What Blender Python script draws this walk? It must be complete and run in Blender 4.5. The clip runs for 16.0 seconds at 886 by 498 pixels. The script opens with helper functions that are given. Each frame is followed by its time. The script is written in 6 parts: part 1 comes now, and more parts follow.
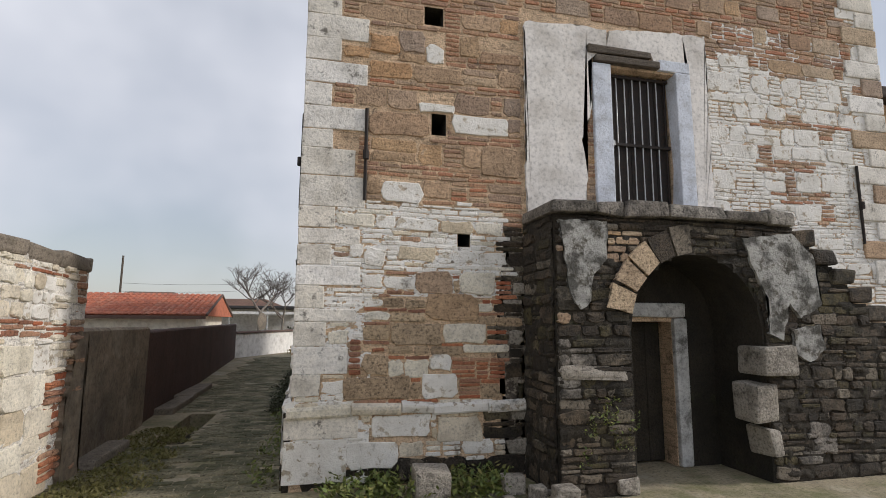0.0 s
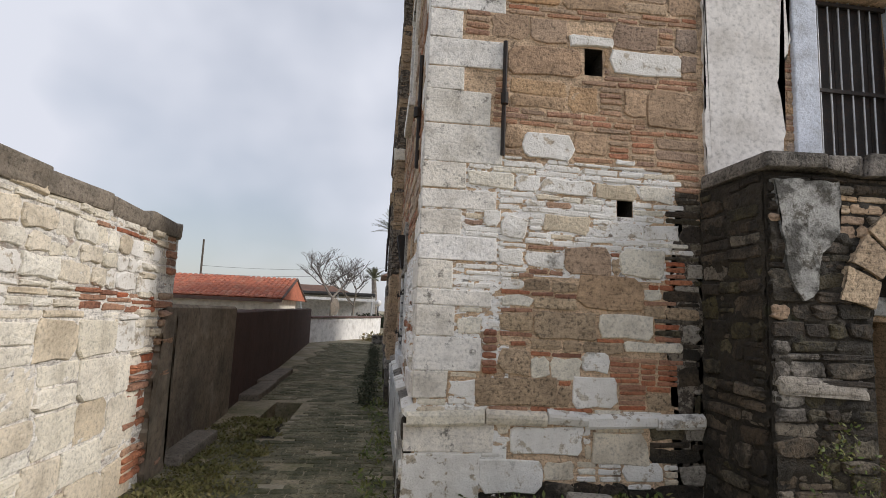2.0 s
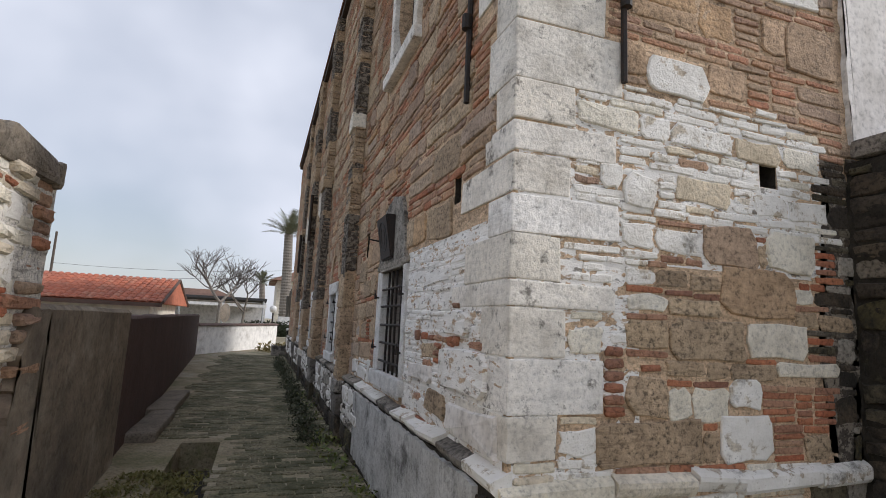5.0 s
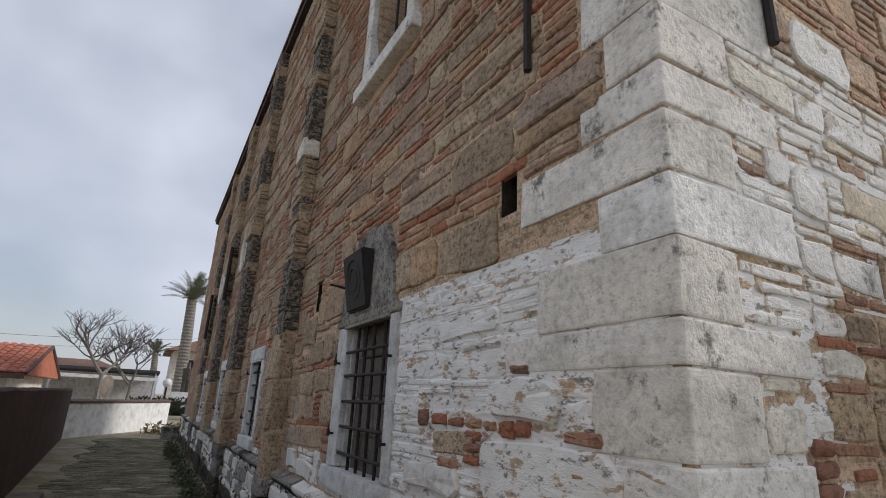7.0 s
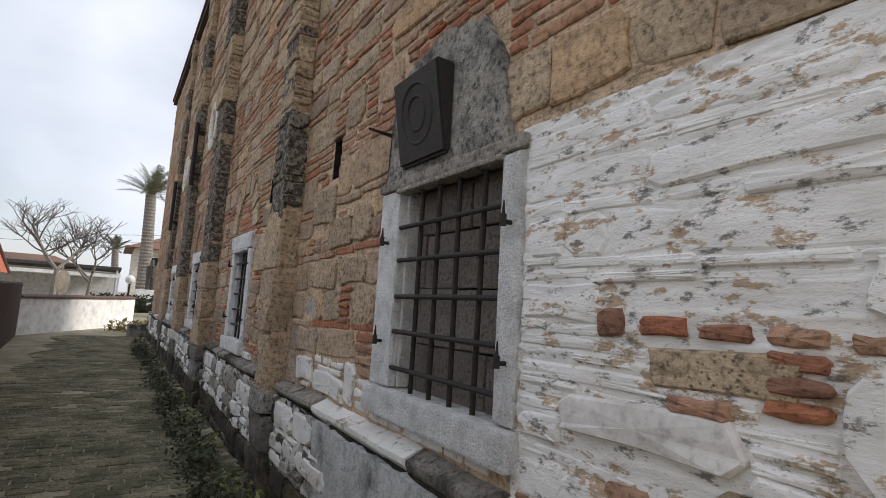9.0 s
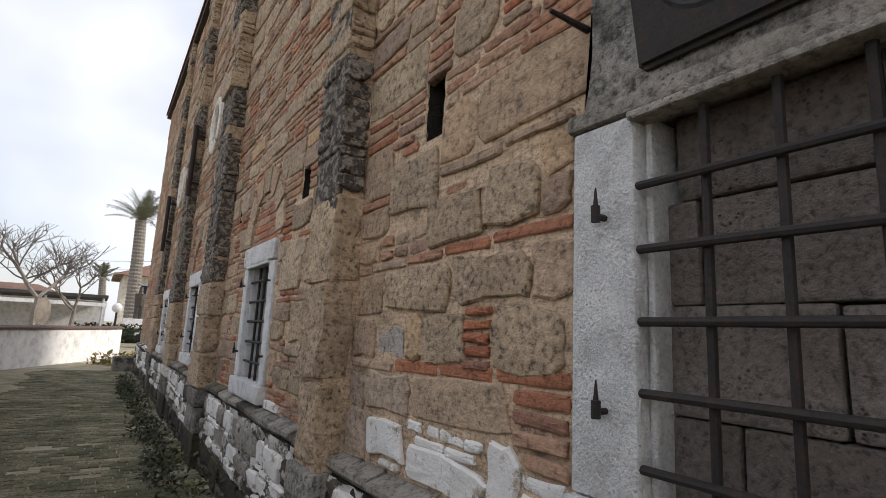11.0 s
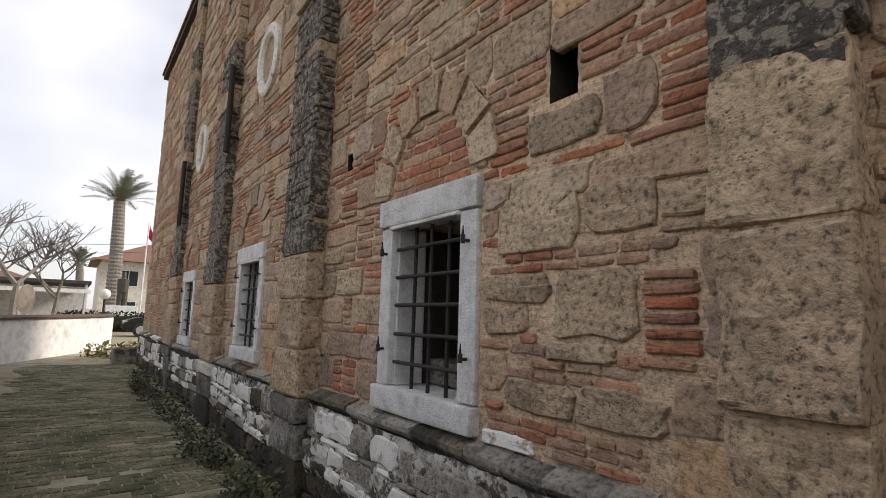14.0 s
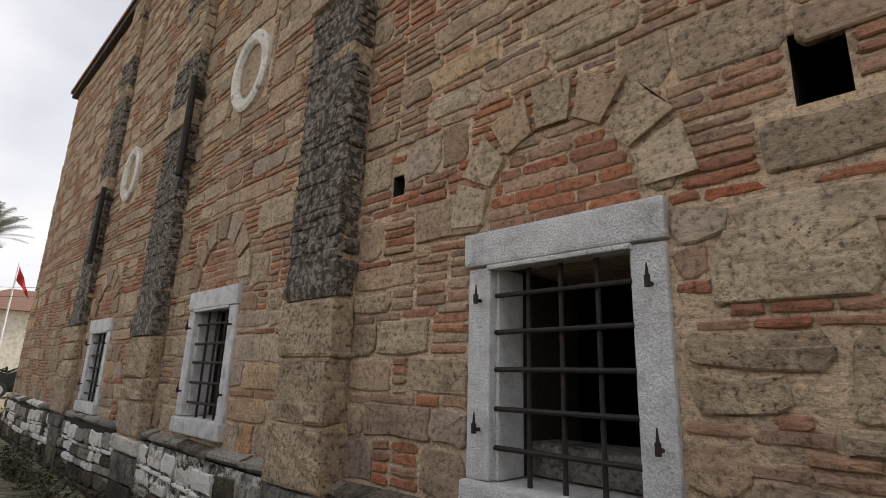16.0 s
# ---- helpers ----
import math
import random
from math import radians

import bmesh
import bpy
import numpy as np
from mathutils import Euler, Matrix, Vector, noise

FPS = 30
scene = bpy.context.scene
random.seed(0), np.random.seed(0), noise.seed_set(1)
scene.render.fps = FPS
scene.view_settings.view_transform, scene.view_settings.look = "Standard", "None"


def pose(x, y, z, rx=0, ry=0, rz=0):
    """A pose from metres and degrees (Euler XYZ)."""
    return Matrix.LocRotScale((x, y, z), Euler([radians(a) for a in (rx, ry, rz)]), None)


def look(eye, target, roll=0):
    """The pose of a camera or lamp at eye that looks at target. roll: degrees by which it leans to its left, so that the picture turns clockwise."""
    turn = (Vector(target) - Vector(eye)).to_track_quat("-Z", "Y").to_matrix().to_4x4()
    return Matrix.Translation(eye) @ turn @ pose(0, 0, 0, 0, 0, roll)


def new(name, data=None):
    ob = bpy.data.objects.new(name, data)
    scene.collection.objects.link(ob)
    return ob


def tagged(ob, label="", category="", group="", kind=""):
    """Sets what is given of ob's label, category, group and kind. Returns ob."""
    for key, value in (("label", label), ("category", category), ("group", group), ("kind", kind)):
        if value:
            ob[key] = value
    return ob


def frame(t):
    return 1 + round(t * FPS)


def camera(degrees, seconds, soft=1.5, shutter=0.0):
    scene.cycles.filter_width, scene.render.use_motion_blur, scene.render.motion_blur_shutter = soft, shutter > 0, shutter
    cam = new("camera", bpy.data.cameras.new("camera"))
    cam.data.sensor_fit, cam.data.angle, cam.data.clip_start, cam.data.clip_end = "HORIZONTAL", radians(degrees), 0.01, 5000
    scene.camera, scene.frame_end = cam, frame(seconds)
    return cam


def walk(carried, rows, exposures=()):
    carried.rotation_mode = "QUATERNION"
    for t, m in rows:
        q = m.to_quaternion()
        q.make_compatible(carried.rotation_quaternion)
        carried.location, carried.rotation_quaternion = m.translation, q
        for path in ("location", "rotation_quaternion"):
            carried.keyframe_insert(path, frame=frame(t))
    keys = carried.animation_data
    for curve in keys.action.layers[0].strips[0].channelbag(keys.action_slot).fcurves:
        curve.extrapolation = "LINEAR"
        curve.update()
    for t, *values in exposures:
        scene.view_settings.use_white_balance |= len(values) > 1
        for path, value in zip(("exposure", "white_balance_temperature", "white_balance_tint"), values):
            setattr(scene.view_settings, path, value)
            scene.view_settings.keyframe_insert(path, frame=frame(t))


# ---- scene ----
cam = camera(81.0, 16.0, soft=0.9)
METRES, EYE, TILT, LEAN, TURN = 10.5, 1.5, 1.0, 0.0, -13.4
ROWS = [
    (0.0, 0.0, 0.0, 0.0, -0.04, 7.05, -0.32),
    (0.5, -0.0198, 0.0229, -0.0026, 4.63, 6.86, -0.8),
    (1.0, -0.0367, 0.0474, -0.006, 6.54, 5.9, -0.86),
    (1.5, -0.0503, 0.0728, -0.005, 8.11, 5.92, -1.24),
    (2.0, -0.07, 0.0963, -0.0071, 6.54, 6.0, -2.32),
    (2.5, -0.0904, 0.1208, -0.0114, 3.36, 5.68, -3.25),
    (3.0, -0.1114, 0.1459, -0.0112, 2.64, 4.37, -3.7),
    (5.5, -0.195, 0.2682, -0.0145, -8.61, 8.06, -2.62),
    (6.0, -0.2061, 0.2973, -0.015, -11.19, 9.18, -2.75),
    (6.5, -0.2133, 0.3259, -0.0174, -13.85, 13.58, -2.59),
    (7.0, -0.2173, 0.3561, -0.018, -15.37, 15.92, -2.89),
    (7.5, -0.2257, 0.3884, -0.0209, -17.79, 7.79, -4.38),
    (8.0, -0.2286, 0.4176, -0.0242, -20.38, 5.76, -3.44),
    (8.5, -0.2353, 0.4492, -0.024, -19.18, 5.68, -3.84),
    (11.0, -0.2651, 0.6101, -0.0272, -19.99, 8.58, -3.05),
    (11.5, -0.2711, 0.6383, -0.0279, -21.63, 11.55, -4.2),
    (12.0, -0.2776, 0.6678, -0.0279, -22.86, 10.49, -3.66),
    (12.5, -0.2839, 0.7001, -0.0298, -21.23, 10.98, -5.04),
    (13.0, -0.3021, 0.731, -0.0312, -19.79, 10.53, -5.93),
    (13.5, -0.3211, 0.7564, -0.032, -22.48, 7.39, -4.07),
    (14.0, -0.3512, 0.7783, -0.0321, -22.2, 6.63, -2.0),
    (14.5, -0.3741, 0.7965, -0.0302, -28.97, 4.79, -2.09),
    (15.0, -0.387, 0.8231, -0.0305, -27.59, 5.62, -2.06),
    (15.5, -0.3985, 0.8494, -0.0304, -29.98, 10.63, -1.86),
    (16.0, -0.403, 0.8789, -0.0322, -32.83, 13.21, -2.38),
]
walk(cam, [(t, pose(0, 0, EYE, TILT, LEAN, TURN) @ pose(METRES * x, METRES * y, METRES * z, 90 + pitch, roll, yaw)) for t, x, y, z, yaw, pitch, roll in ROWS],
     exposures=[(0, -0.2, 6500, 12), (3, -0.12, 6400, 13), (6, -0.06, 6250, 13), (6.6, -0.06, 6250, 12), (7, -0.3, 6200, 12), (7.6, -0.3, 6250, 12), (8.5, 0.06, 6400, 12), (11, 0.36, 6550, 13), (12, 0.34, 6650, 14), (14, 0.34, 6850, 14), (16, 0.24, 7000, 13)])

# ---- world, sun ----
world = bpy.data.worlds.new("sky")
scene.world = world
world.use_nodes = True
wn, wl = world.node_tree.nodes, world.node_tree.links
for n in list(wn):
    wn.remove(n)
w_out = wn.new("ShaderNodeOutputWorld")
w_bg = wn.new("ShaderNodeBackground")
w_sky = wn.new("ShaderNodeTexSky")
w_sky.sky_type, w_sky.sun_disc = "NISHITA", False
w_sky.sun_elevation, w_sky.sun_rotation = radians(34), radians(108)
w_sky.dust_density, w_sky.air_density = 1.2, 1.2
w_gain = wn.new("ShaderNodeVectorMath")
w_gain.operation = "SCALE"
w_gain.inputs["Scale"].default_value = 0.1
w_tc = wn.new("ShaderNodeTexCoord")
w_map = wn.new("ShaderNodeMapping")
w_map.inputs["Scale"].default_value = (1.0, 1.0, 1.3)
w_map.inputs["Location"].default_value = (0.35, 0.2, 0.1)
w_noise = wn.new("ShaderNodeTexNoise")
w_noise.inputs["Scale"].default_value = 1.9
w_noise.inputs["Detail"].default_value = 4.0
w_noise.inputs["Roughness"].default_value = 0.45
w_ramp = wn.new("ShaderNodeValToRGB")
w_ramp.color_ramp.elements[0].position, w_ramp.color_ramp.elements[1].position = 0.38, 0.6
w_ramp.color_ramp.elements[0].color = (0.45, 0.45, 0.45, 1)
w_mix = wn.new("ShaderNodeMix")
w_mix.data_type = "RGBA"
w_mix.inputs[7].default_value = (0.82, 0.86, 0.94, 1)
wl.new(w_sky.outputs[0], w_gain.inputs[0])
wl.new(w_tc.outputs["Generated"], w_map.inputs[0])
wl.new(w_map.outputs[0], w_noise.inputs["Vector"])
wl.new(w_noise.outputs["Fac"], w_ramp.inputs[0])
wl.new(w_ramp.outputs[0], w_mix.inputs[0])
wl.new(w_gain.outputs[0], w_mix.inputs[6])
wl.new(w_mix.outputs[2], w_bg.inputs[0])
w_bg.inputs[1].default_value = 1.0
wl.new(w_bg.outputs[0], w_out.inputs[0])
sun = new("sun", bpy.data.lights.new("sun", "SUN"))
sun.data.energy, sun.data.angle, sun.data.color = 2.5, radians(8), (1.0, 0.95, 0.87)
sun.matrix_world = look((0, 0, 0), (-0.88, 0.21, -0.52))
sun.location = (30, -18, 25)

# ---- materials ----


def nodes_of(name):
    m = bpy.data.materials.new(name)
    m.use_nodes = True
    return m, m.node_tree.nodes, m.node_tree.links


def noise_node(N, L, pos, scale, detail=5.0, rough=0.6):
    n = N.new("ShaderNodeTexNoise")
    n.inputs["Scale"].default_value, n.inputs["Detail"].default_value, n.inputs["Roughness"].default_value = scale, detail, rough
    L.new(pos, n.inputs["Vector"])
    return n.outputs["Fac"]


def ramp_node(N, L, fac, stops):
    r = N.new("ShaderNodeValToRGB")
    e = r.color_ramp.elements
    while len(e) < len(stops):
        e.new(0.5)
    for k, (p, c) in enumerate(stops):
        e[k].position, e[k].color = p, (*c, 1) if len(c) == 3 else c
    L.new(fac, r.inputs[0])
    return r.outputs[0]


def mix_node(N, L, fac, a, b, kind="MIX"):
    m = N.new("ShaderNodeMix")
    m.data_type, m.blend_type = "RGBA", kind
    for sock, v in ((m.inputs[0], fac), (m.inputs[6], a), (m.inputs[7], b)):
        if isinstance(v, (int, float)):
            sock.default_value = v
        elif isinstance(v, tuple):
            sock.default_value = (*v, 1)
        else:
            L.new(v, sock)
    return m.outputs[2]


def surface(name, tones, stain=(0.03, 0.027, 0.022), stain_lo=0.58, stain_hi=0.75, fine=40.0, bump=0.5, rough=0.9, pits=0.0,
            over=None, over_lo=0.45, over_hi=0.55, over_scale=5.0, metal=0.0, grain=0.35, stretch=(1, 1, 1), stain_scale=1.3, bump_dist=0.045, strata=0.0):
    """Mineral or painted surface: tones picked piece by piece, grain, stains, an optional flaking coat over it, pits and relief."""
    m, N, L = nodes_of(name)
    bsdf = N["Principled BSDF"]
    pos0 = N.new("ShaderNodeNewGeometry")
    info = N.new("ShaderNodeObjectInfo")
    mp = N.new("ShaderNodeMapping")
    mp.inputs["Scale"].default_value = stretch
    L.new(pos0.outputs["Position"], mp.inputs[0])
    pos = mp.outputs[0]
    add = N.new("ShaderNodeMath")
    add.operation = "ADD"
    L.new(info.outputs["Random"], add.inputs[0])
    L.new(pos0.outputs["Random Per Island"], add.inputs[1])
    fr = N.new("ShaderNodeMath")
    fr.operation = "FRACT"
    L.new(add.outputs[0], fr.inputs[0])
    k = len(tones)
    col = ramp_node(N, L, fr.outputs[0], [(i / max(1, k - 1), c) for i, c in enumerate(tones)]) if k > 1 else None
    base = col if col is not None else tones[0]
    f1 = noise_node(N, L, pos, fine, 6, 0.65)
    f2 = noise_node(N, L, pos, fine / 9, 5, 0.6)
    g = ramp_node(N, L, f1, [(0.34, (1 - grain * 1.5,) * 3), (0.47, (1.0,) * 3), (0.68, (1 + grain * 0.8,) * 3)])
    base = mix_node(N, L, 1.0, base, g, "MULTIPLY")
    g2 = ramp_node(N, L, f2, [(0.3, (0.68, 0.66, 0.63)), (0.5, (1.0, 1.0, 1.0)), (0.7, (1.2, 1.19, 1.17))])
    base = mix_node(N, L, 0.8, base, g2, "MULTIPLY")
    height = f1
    if strata:
        ms = N.new("ShaderNodeMapping")
        ms.inputs["Scale"].default_value = (5, 5, 34)
        L.new(pos0.outputs["Position"], ms.inputs[0])
        f6 = noise_node(N, L, ms.outputs[0], 1.0, 7, 0.7)
        sm = ramp_node(N, L, f6, [(0.4, (0.3, 0.28, 0.26)), (0.47, (1.0, 1.0, 1.0)), (0.7, (1.2, 1.2, 1.2))])
        base = mix_node(N, L, strata, base, sm, "MULTIPLY")
        height = mix_node(N, L, strata, f1, f6)
    if over:
        f3 = noise_node(N, L, pos, over_scale, 8, 0.72)
        mask = ramp_node(N, L, f3, [(over_lo, (0, 0, 0)), (over_hi, (1, 1, 1))])
        og = ramp_node(N, L, f2, [(0.3, (0.8, 0.79, 0.77)), (0.7, (1.05, 1.05, 1.05))])
        base = mix_node(N, L, mask, base, mix_node(N, L, 1.0, over, og, "MULTIPLY"))
    f4 = noise_node(N, L, pos, stain_scale, 8, 0.75)
    smask = ramp_node(N, L, f4, [(stain_lo, (0, 0, 0)), (stain_hi, (0.85, 0.85, 0.85))])
    base = mix_node(N, L, smask, base, stain)
    if pits:
        v = N.new("ShaderNodeTexVoronoi")
        v.inputs["Scale"].default_value = 62.0
        L.new(pos, v.inputs["Vector"])
        pm = ramp_node(N, L, v.outputs["Distance"], [(0.08, (0, 0, 0)), (0.3, (1, 1, 1))])
        sel = ramp_node(N, L, f2, [(0.52, (0, 0, 0)), (0.62, (pits,) * 3)])
        dark = mix_node(N, L, sel, (1.0, 1.0, 1.0), pm)
        base = mix_node(N, L, 1.0, base, mix_node(N, L, 0.6, (1.0, 1.0, 1.0), dark), "MULTIPLY")
        height = mix_node(N, L, 1.0, f1, dark, "MULTIPLY")
    L.new(base, bsdf.inputs["Base Color"])
    bsdf.inputs["Roughness"].default_value = rough
    bsdf.inputs["Metallic"].default_value = metal
    hsum = mix_node(N, L, 0.5, height, f2)
    b = N.new("ShaderNodeBump")
    b.inputs["Strength"].default_value, b.inputs["Distance"].default_value = bump, bump_dist
    L.new(hsum, b.inputs["Height"])
    L.new(b.outputs[0], bsdf.inputs["Normal"])
    return m


OCHRE = [(0.46, 0.27, 0.14), (0.5, 0.34, 0.2), (0.33, 0.235, 0.165), (0.45, 0.31, 0.2), (0.36, 0.275, 0.215), (0.50, 0.385, 0.265), (0.34, 0.215, 0.135), (0.30, 0.23, 0.18)]
GREYB = [(0.36, 0.265, 0.175), (0.45, 0.34, 0.225), (0.31, 0.23, 0.155), (0.50, 0.385, 0.26), (0.39, 0.285, 0.195)]
BRICK = [(0.40, 0.125, 0.06), (0.32, 0.14, 0.08), (0.43, 0.17, 0.085), (0.25, 0.12, 0.08), (0.42, 0.26, 0.17), (0.36, 0.20, 0.13), (0.30, 0.13, 0.08)]
M_STONE = surface("ochre_stone", OCHRE, pits=0.8, bump=0.65, grain=0.38, strata=0.32, stain=(0.13, 0.092, 0.065), stain_lo=0.58, stain_hi=0.76, stain_scale=2.4)
M_GREY = surface("grey_brown_stone", GREYB, pits=1.0, bump=0.75, grain=0.45, strata=0.4, stain=(0.11, 0.082, 0.062), stain_lo=0.57, stain_hi=0.74, stain_scale=2.4)
M_BRICK = surface("old_brick", BRICK, bump=0.7, stain_lo=0.6)
M_THIN = surface("thin_slab_brick", [(0.41, 0.27, 0.17), (0.42, 0.22, 0.13), (0.34, 0.24, 0.17), (0.44, 0.32, 0.22), (0.42, 0.18, 0.1), (0.36, 0.22, 0.15), (0.28, 0.19, 0.14)], bump=0.8)
M_MORTAR = surface("lime_mortar", [(0.58, 0.425, 0.285)], bump=1.0, fine=60, stain=(0.11, 0.08, 0.06), stain_lo=0.55, stain_hi=0.66, stain_scale=5, strata=0.5)
M_COAT = surface("flaking_limewash", [(0.48, 0.36, 0.25)], over=(0.88, 0.865, 0.84), over_lo=0.41, over_hi=0.45, over_scale=8, pits=0.6, bump=0.4, fine=55, grain=0.22, strata=0.15, stretch=(1, 1, 2.4), stain=(0.13, 0.115, 0.095), stain_lo=0.56, stain_hi=0.62, stain_scale=10, bump_dist=0.03)
M_PLCOAT = surface("blackened_limewash", [(0.10, 0.085, 0.065)], over=(0.66, 0.63, 0.58), over_lo=0.46, over_hi=0.53, over_scale=7, pits=0.5, bump=0.6, stain=(0.03, 0.028, 0.02), stain_lo=0.5, stain_hi=0.6, stain_scale=4)
M_CEM = surface("crumbling_grey_cement", [(0.42, 0.365, 0.315)], bump=1.0, grain=0.4, stain_lo=0.58, stain_hi=0.7, stain_scale=6)
M_PORPL = surface("sooty_grey_plaster", [(0.38, 0.375, 0.355)], grain=0.25, stain=(0.03, 0.028, 0.022), stain_lo=0.46, stain_hi=0.56, stain_scale=5, bump=0.6, over=(0.12, 0.11, 0.09), over_lo=0.52, over_hi=0.6, over_scale=9)
M_MOSS = surface("yellow_moss_blade", [(0.19, 0.17, 0.055), (0.14, 0.14, 0.04), (0.25, 0.21, 0.09)], grain=0.2, bump=0.1, rough=0.8, stain_lo=0.9, stain_hi=0.99)
M_GREYBLK = surface("dirty_grey_block", [(0.36, 0.33, 0.285), (0.30, 0.27, 0.23)], pits=0.9, bump=1.0, grain=0.4, stain=(0.04, 0.035, 0.028), stain_lo=0.52, stain_hi=0.66, stain_scale=4)
M_WHITE = surface("whitewashed_stone", [(0.46, 0.40, 0.31), (0.55, 0.5, 0.42), (0.40, 0.33, 0.25)], over=(0.85, 0.83, 0.79), over_lo=0.4, over_hi=0.45, over_scale=9, pits=0.8, bump=0.55, strata=0.3, grain=0.35, stain=(0.12, 0.105, 0.085), stain_lo=0.6, stain_hi=0.7, stain_scale=2.5)
M_QUOIN = surface("white_limestone", [(0.76, 0.73, 0.68), (0.68, 0.64, 0.57), (0.8, 0.78, 0.75), (0.72, 0.67, 0.59)], pits=0.6, bump=0.45, grain=0.18, strata=0.12, stain=(0.11, 0.098, 0.08), stain_lo=0.57, stain_hi=0.64, stain_scale=6)
M_WMORTAR = surface("whitewashed_mortar", [(0.72, 0.69, 0.64)], bump=1.0, fine=45, strata=0.6, stain=(0.3, 0.2, 0.13), stain_lo=0.57, stain_hi=0.68, stain_scale=4)
M_DARKST = surface("black_stained_rubble", [(0.07, 0.05, 0.033), (0.11, 0.083, 0.055), (0.045, 0.035, 0.026), (0.13, 0.1, 0.07), (0.21, 0.18, 0.14), (0.085, 0.07, 0.03), (0.05, 0.04, 0.028)], grain=0.5, stain=(0.016, 0.014, 0.011), stain_lo=0.45, stain_hi=0.58, stain_scale=2.2, pits=1.0, bump=1.0)
# Near black: damp growth outside, and painted shade inside openings and recesses.
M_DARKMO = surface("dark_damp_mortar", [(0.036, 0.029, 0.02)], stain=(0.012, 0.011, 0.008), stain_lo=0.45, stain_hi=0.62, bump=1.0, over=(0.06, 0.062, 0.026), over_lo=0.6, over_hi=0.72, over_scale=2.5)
M_LICHEN = surface("lichen_black_stone", [(0.075, 0.062, 0.05)], over=(0.30, 0.26, 0.21), over_lo=0.49, over_hi=0.54, over_scale=22, bump=1.0, fine=55, stain_lo=0.6, bump_dist=0.04)
M_SLAB = surface("weathered_grey_slab", [(0.25, 0.225, 0.195), (0.18, 0.16, 0.14), (0.32, 0.295, 0.26)], pits=0.9, bump=1.0, grain=0.5, stain_lo=0.46, stain_hi=0.6, stain_scale=4)
M_PLASTER = surface("old_white_plaster", [(0.74, 0.71, 0.68)], grain=0.2, bump=0.35, fine=22, stain=(0.42, 0.33, 0.24), stain_lo=0.6, stain_hi=0.85, bump_dist=0.015)
M_GPLAST = surface("grey_stained_plaster", [(0.52, 0.52, 0.51)], grain=0.2, stain=(0.05, 0.045, 0.038), stain_lo=0.5, stain_hi=0.66, stain_scale=3.2, bump=0.5)
M_MARBLE = surface("white_painted_window_stone", [(0.84, 0.83, 0.81), (0.82, 0.81, 0.79)], grain=0.14, pits=0.45, fine=95, bump=1.0, stain=(0.22, 0.21, 0.19), stain_lo=0.58, stain_hi=0.8, stain_scale=4)
M_BLUEW = surface("pale_blue_limewash", [(0.62, 0.66, 0.74)], grain=0.15, bump=0.4, stain=(0.4, 0.38, 0.36), stain_lo=0.62, stain_hi=0.8, stain_scale=3)
M_IRON = surface("rusty_black_iron", [(0.018, 0.014, 0.012)], over=(0.045, 0.022, 0.014), over_lo=0.5, over_hi=0.66, over_scale=30, rough=0.75, metal=0.0, bump=0.4, fine=120, stain_lo=0.9, stain_hi=0.99, bump_dist=0.004)
M_WOOD = surface("grey_weathered_wood", [(0.11, 0.09, 0.072)], stretch=(0.3, 1, 6), grain=0.5, bump=0.7, fine=25)
M_EAVE = surface("dark_eave_wood", [(0.045, 0.032, 0.026)], stretch=(1, 0.2, 1), grain=0.4, bump=0.4)
M_INNER = surface("dim_inner_plaster", [(0.35, 0.33, 0.30)], bump=0.3, grain=0.2)
M_BLOCK = surface("grey_infill_block", [(0.2, 0.165, 0.142), (0.165, 0.138, 0.118), (0.225, 0.19, 0.163)], pits=1.0, bump=0.9, fine=55, stain_lo=0.66)
M_TILE = surface("red_roof_tile", [(0.42, 0.13, 0.075), (0.48, 0.16, 0.09), (0.36, 0.12, 0.075), (0.45, 0.19, 0.12)], grain=0.25, bump=0.3, stain_lo=0.66)
M_OLDTILE = surface("old_brown_roof_tile", [(0.20, 0.10, 0.065), (0.25, 0.13, 0.085), (0.17, 0.1, 0.07)], grain=0.3)
M_HOUSEW = surface("cream_house_wall", [(0.68, 0.64, 0.55)], grain=0.08, bump=0.1, stain_lo=0.75, stain_hi=0.95)
M_WWALL = surface("white_yard_wall", [(0.8, 0.79, 0.77)], grain=0.06, bump=0.2, stain=(0.45, 0.42, 0.38), stain_lo=0.68, stain_hi=0.85)
M_COPING = surface("brown_coping", [(0.12, 0.075, 0.06)], grain=0.3, bump=0.4)
M_DIRTYP = surface("dirty_brown_render", [(0.27, 0.215, 0.155)], grain=0.25, bump=0.5, fine=18, stain=(0.06, 0.048, 0.038), stain_lo=0.42, stain_hi=0.68, stain_scale=0.9, over=(0.5, 0.43, 0.33), over_lo=0.52, over_hi=0.7, over_scale=1.6)
M_DARKRED = surface("dark_red_brown_render", [(0.085, 0.045, 0.035)], grain=0.25, bump=0.5, fine=18, stain=(0.05, 0.034, 0.028), stain_lo=0.5, stain_hi=0.75)
M_PIL = surface("tan_pilaster_stone", [(0.45, 0.335, 0.22), (0.40, 0.293, 0.195), (0.48, 0.37, 0.26)], pits=1.0, bump=0.9, grain=0.5, strata=0.3, stain=(0.14, 0.1, 0.07), stain_lo=0.58, stain_hi=0.76, stain_scale=3)
M_CREAMB = surface("cream_worn_block", [(0.69, 0.64, 0.53), (0.75, 0.71, 0.62), (0.60, 0.51, 0.38), (0.76, 0.73, 0.65)], pits=0.5, bump=0.6, grain=0.22, stain=(0.17, 0.13, 0.09), stain_lo=0.6, stain_hi=0.8)
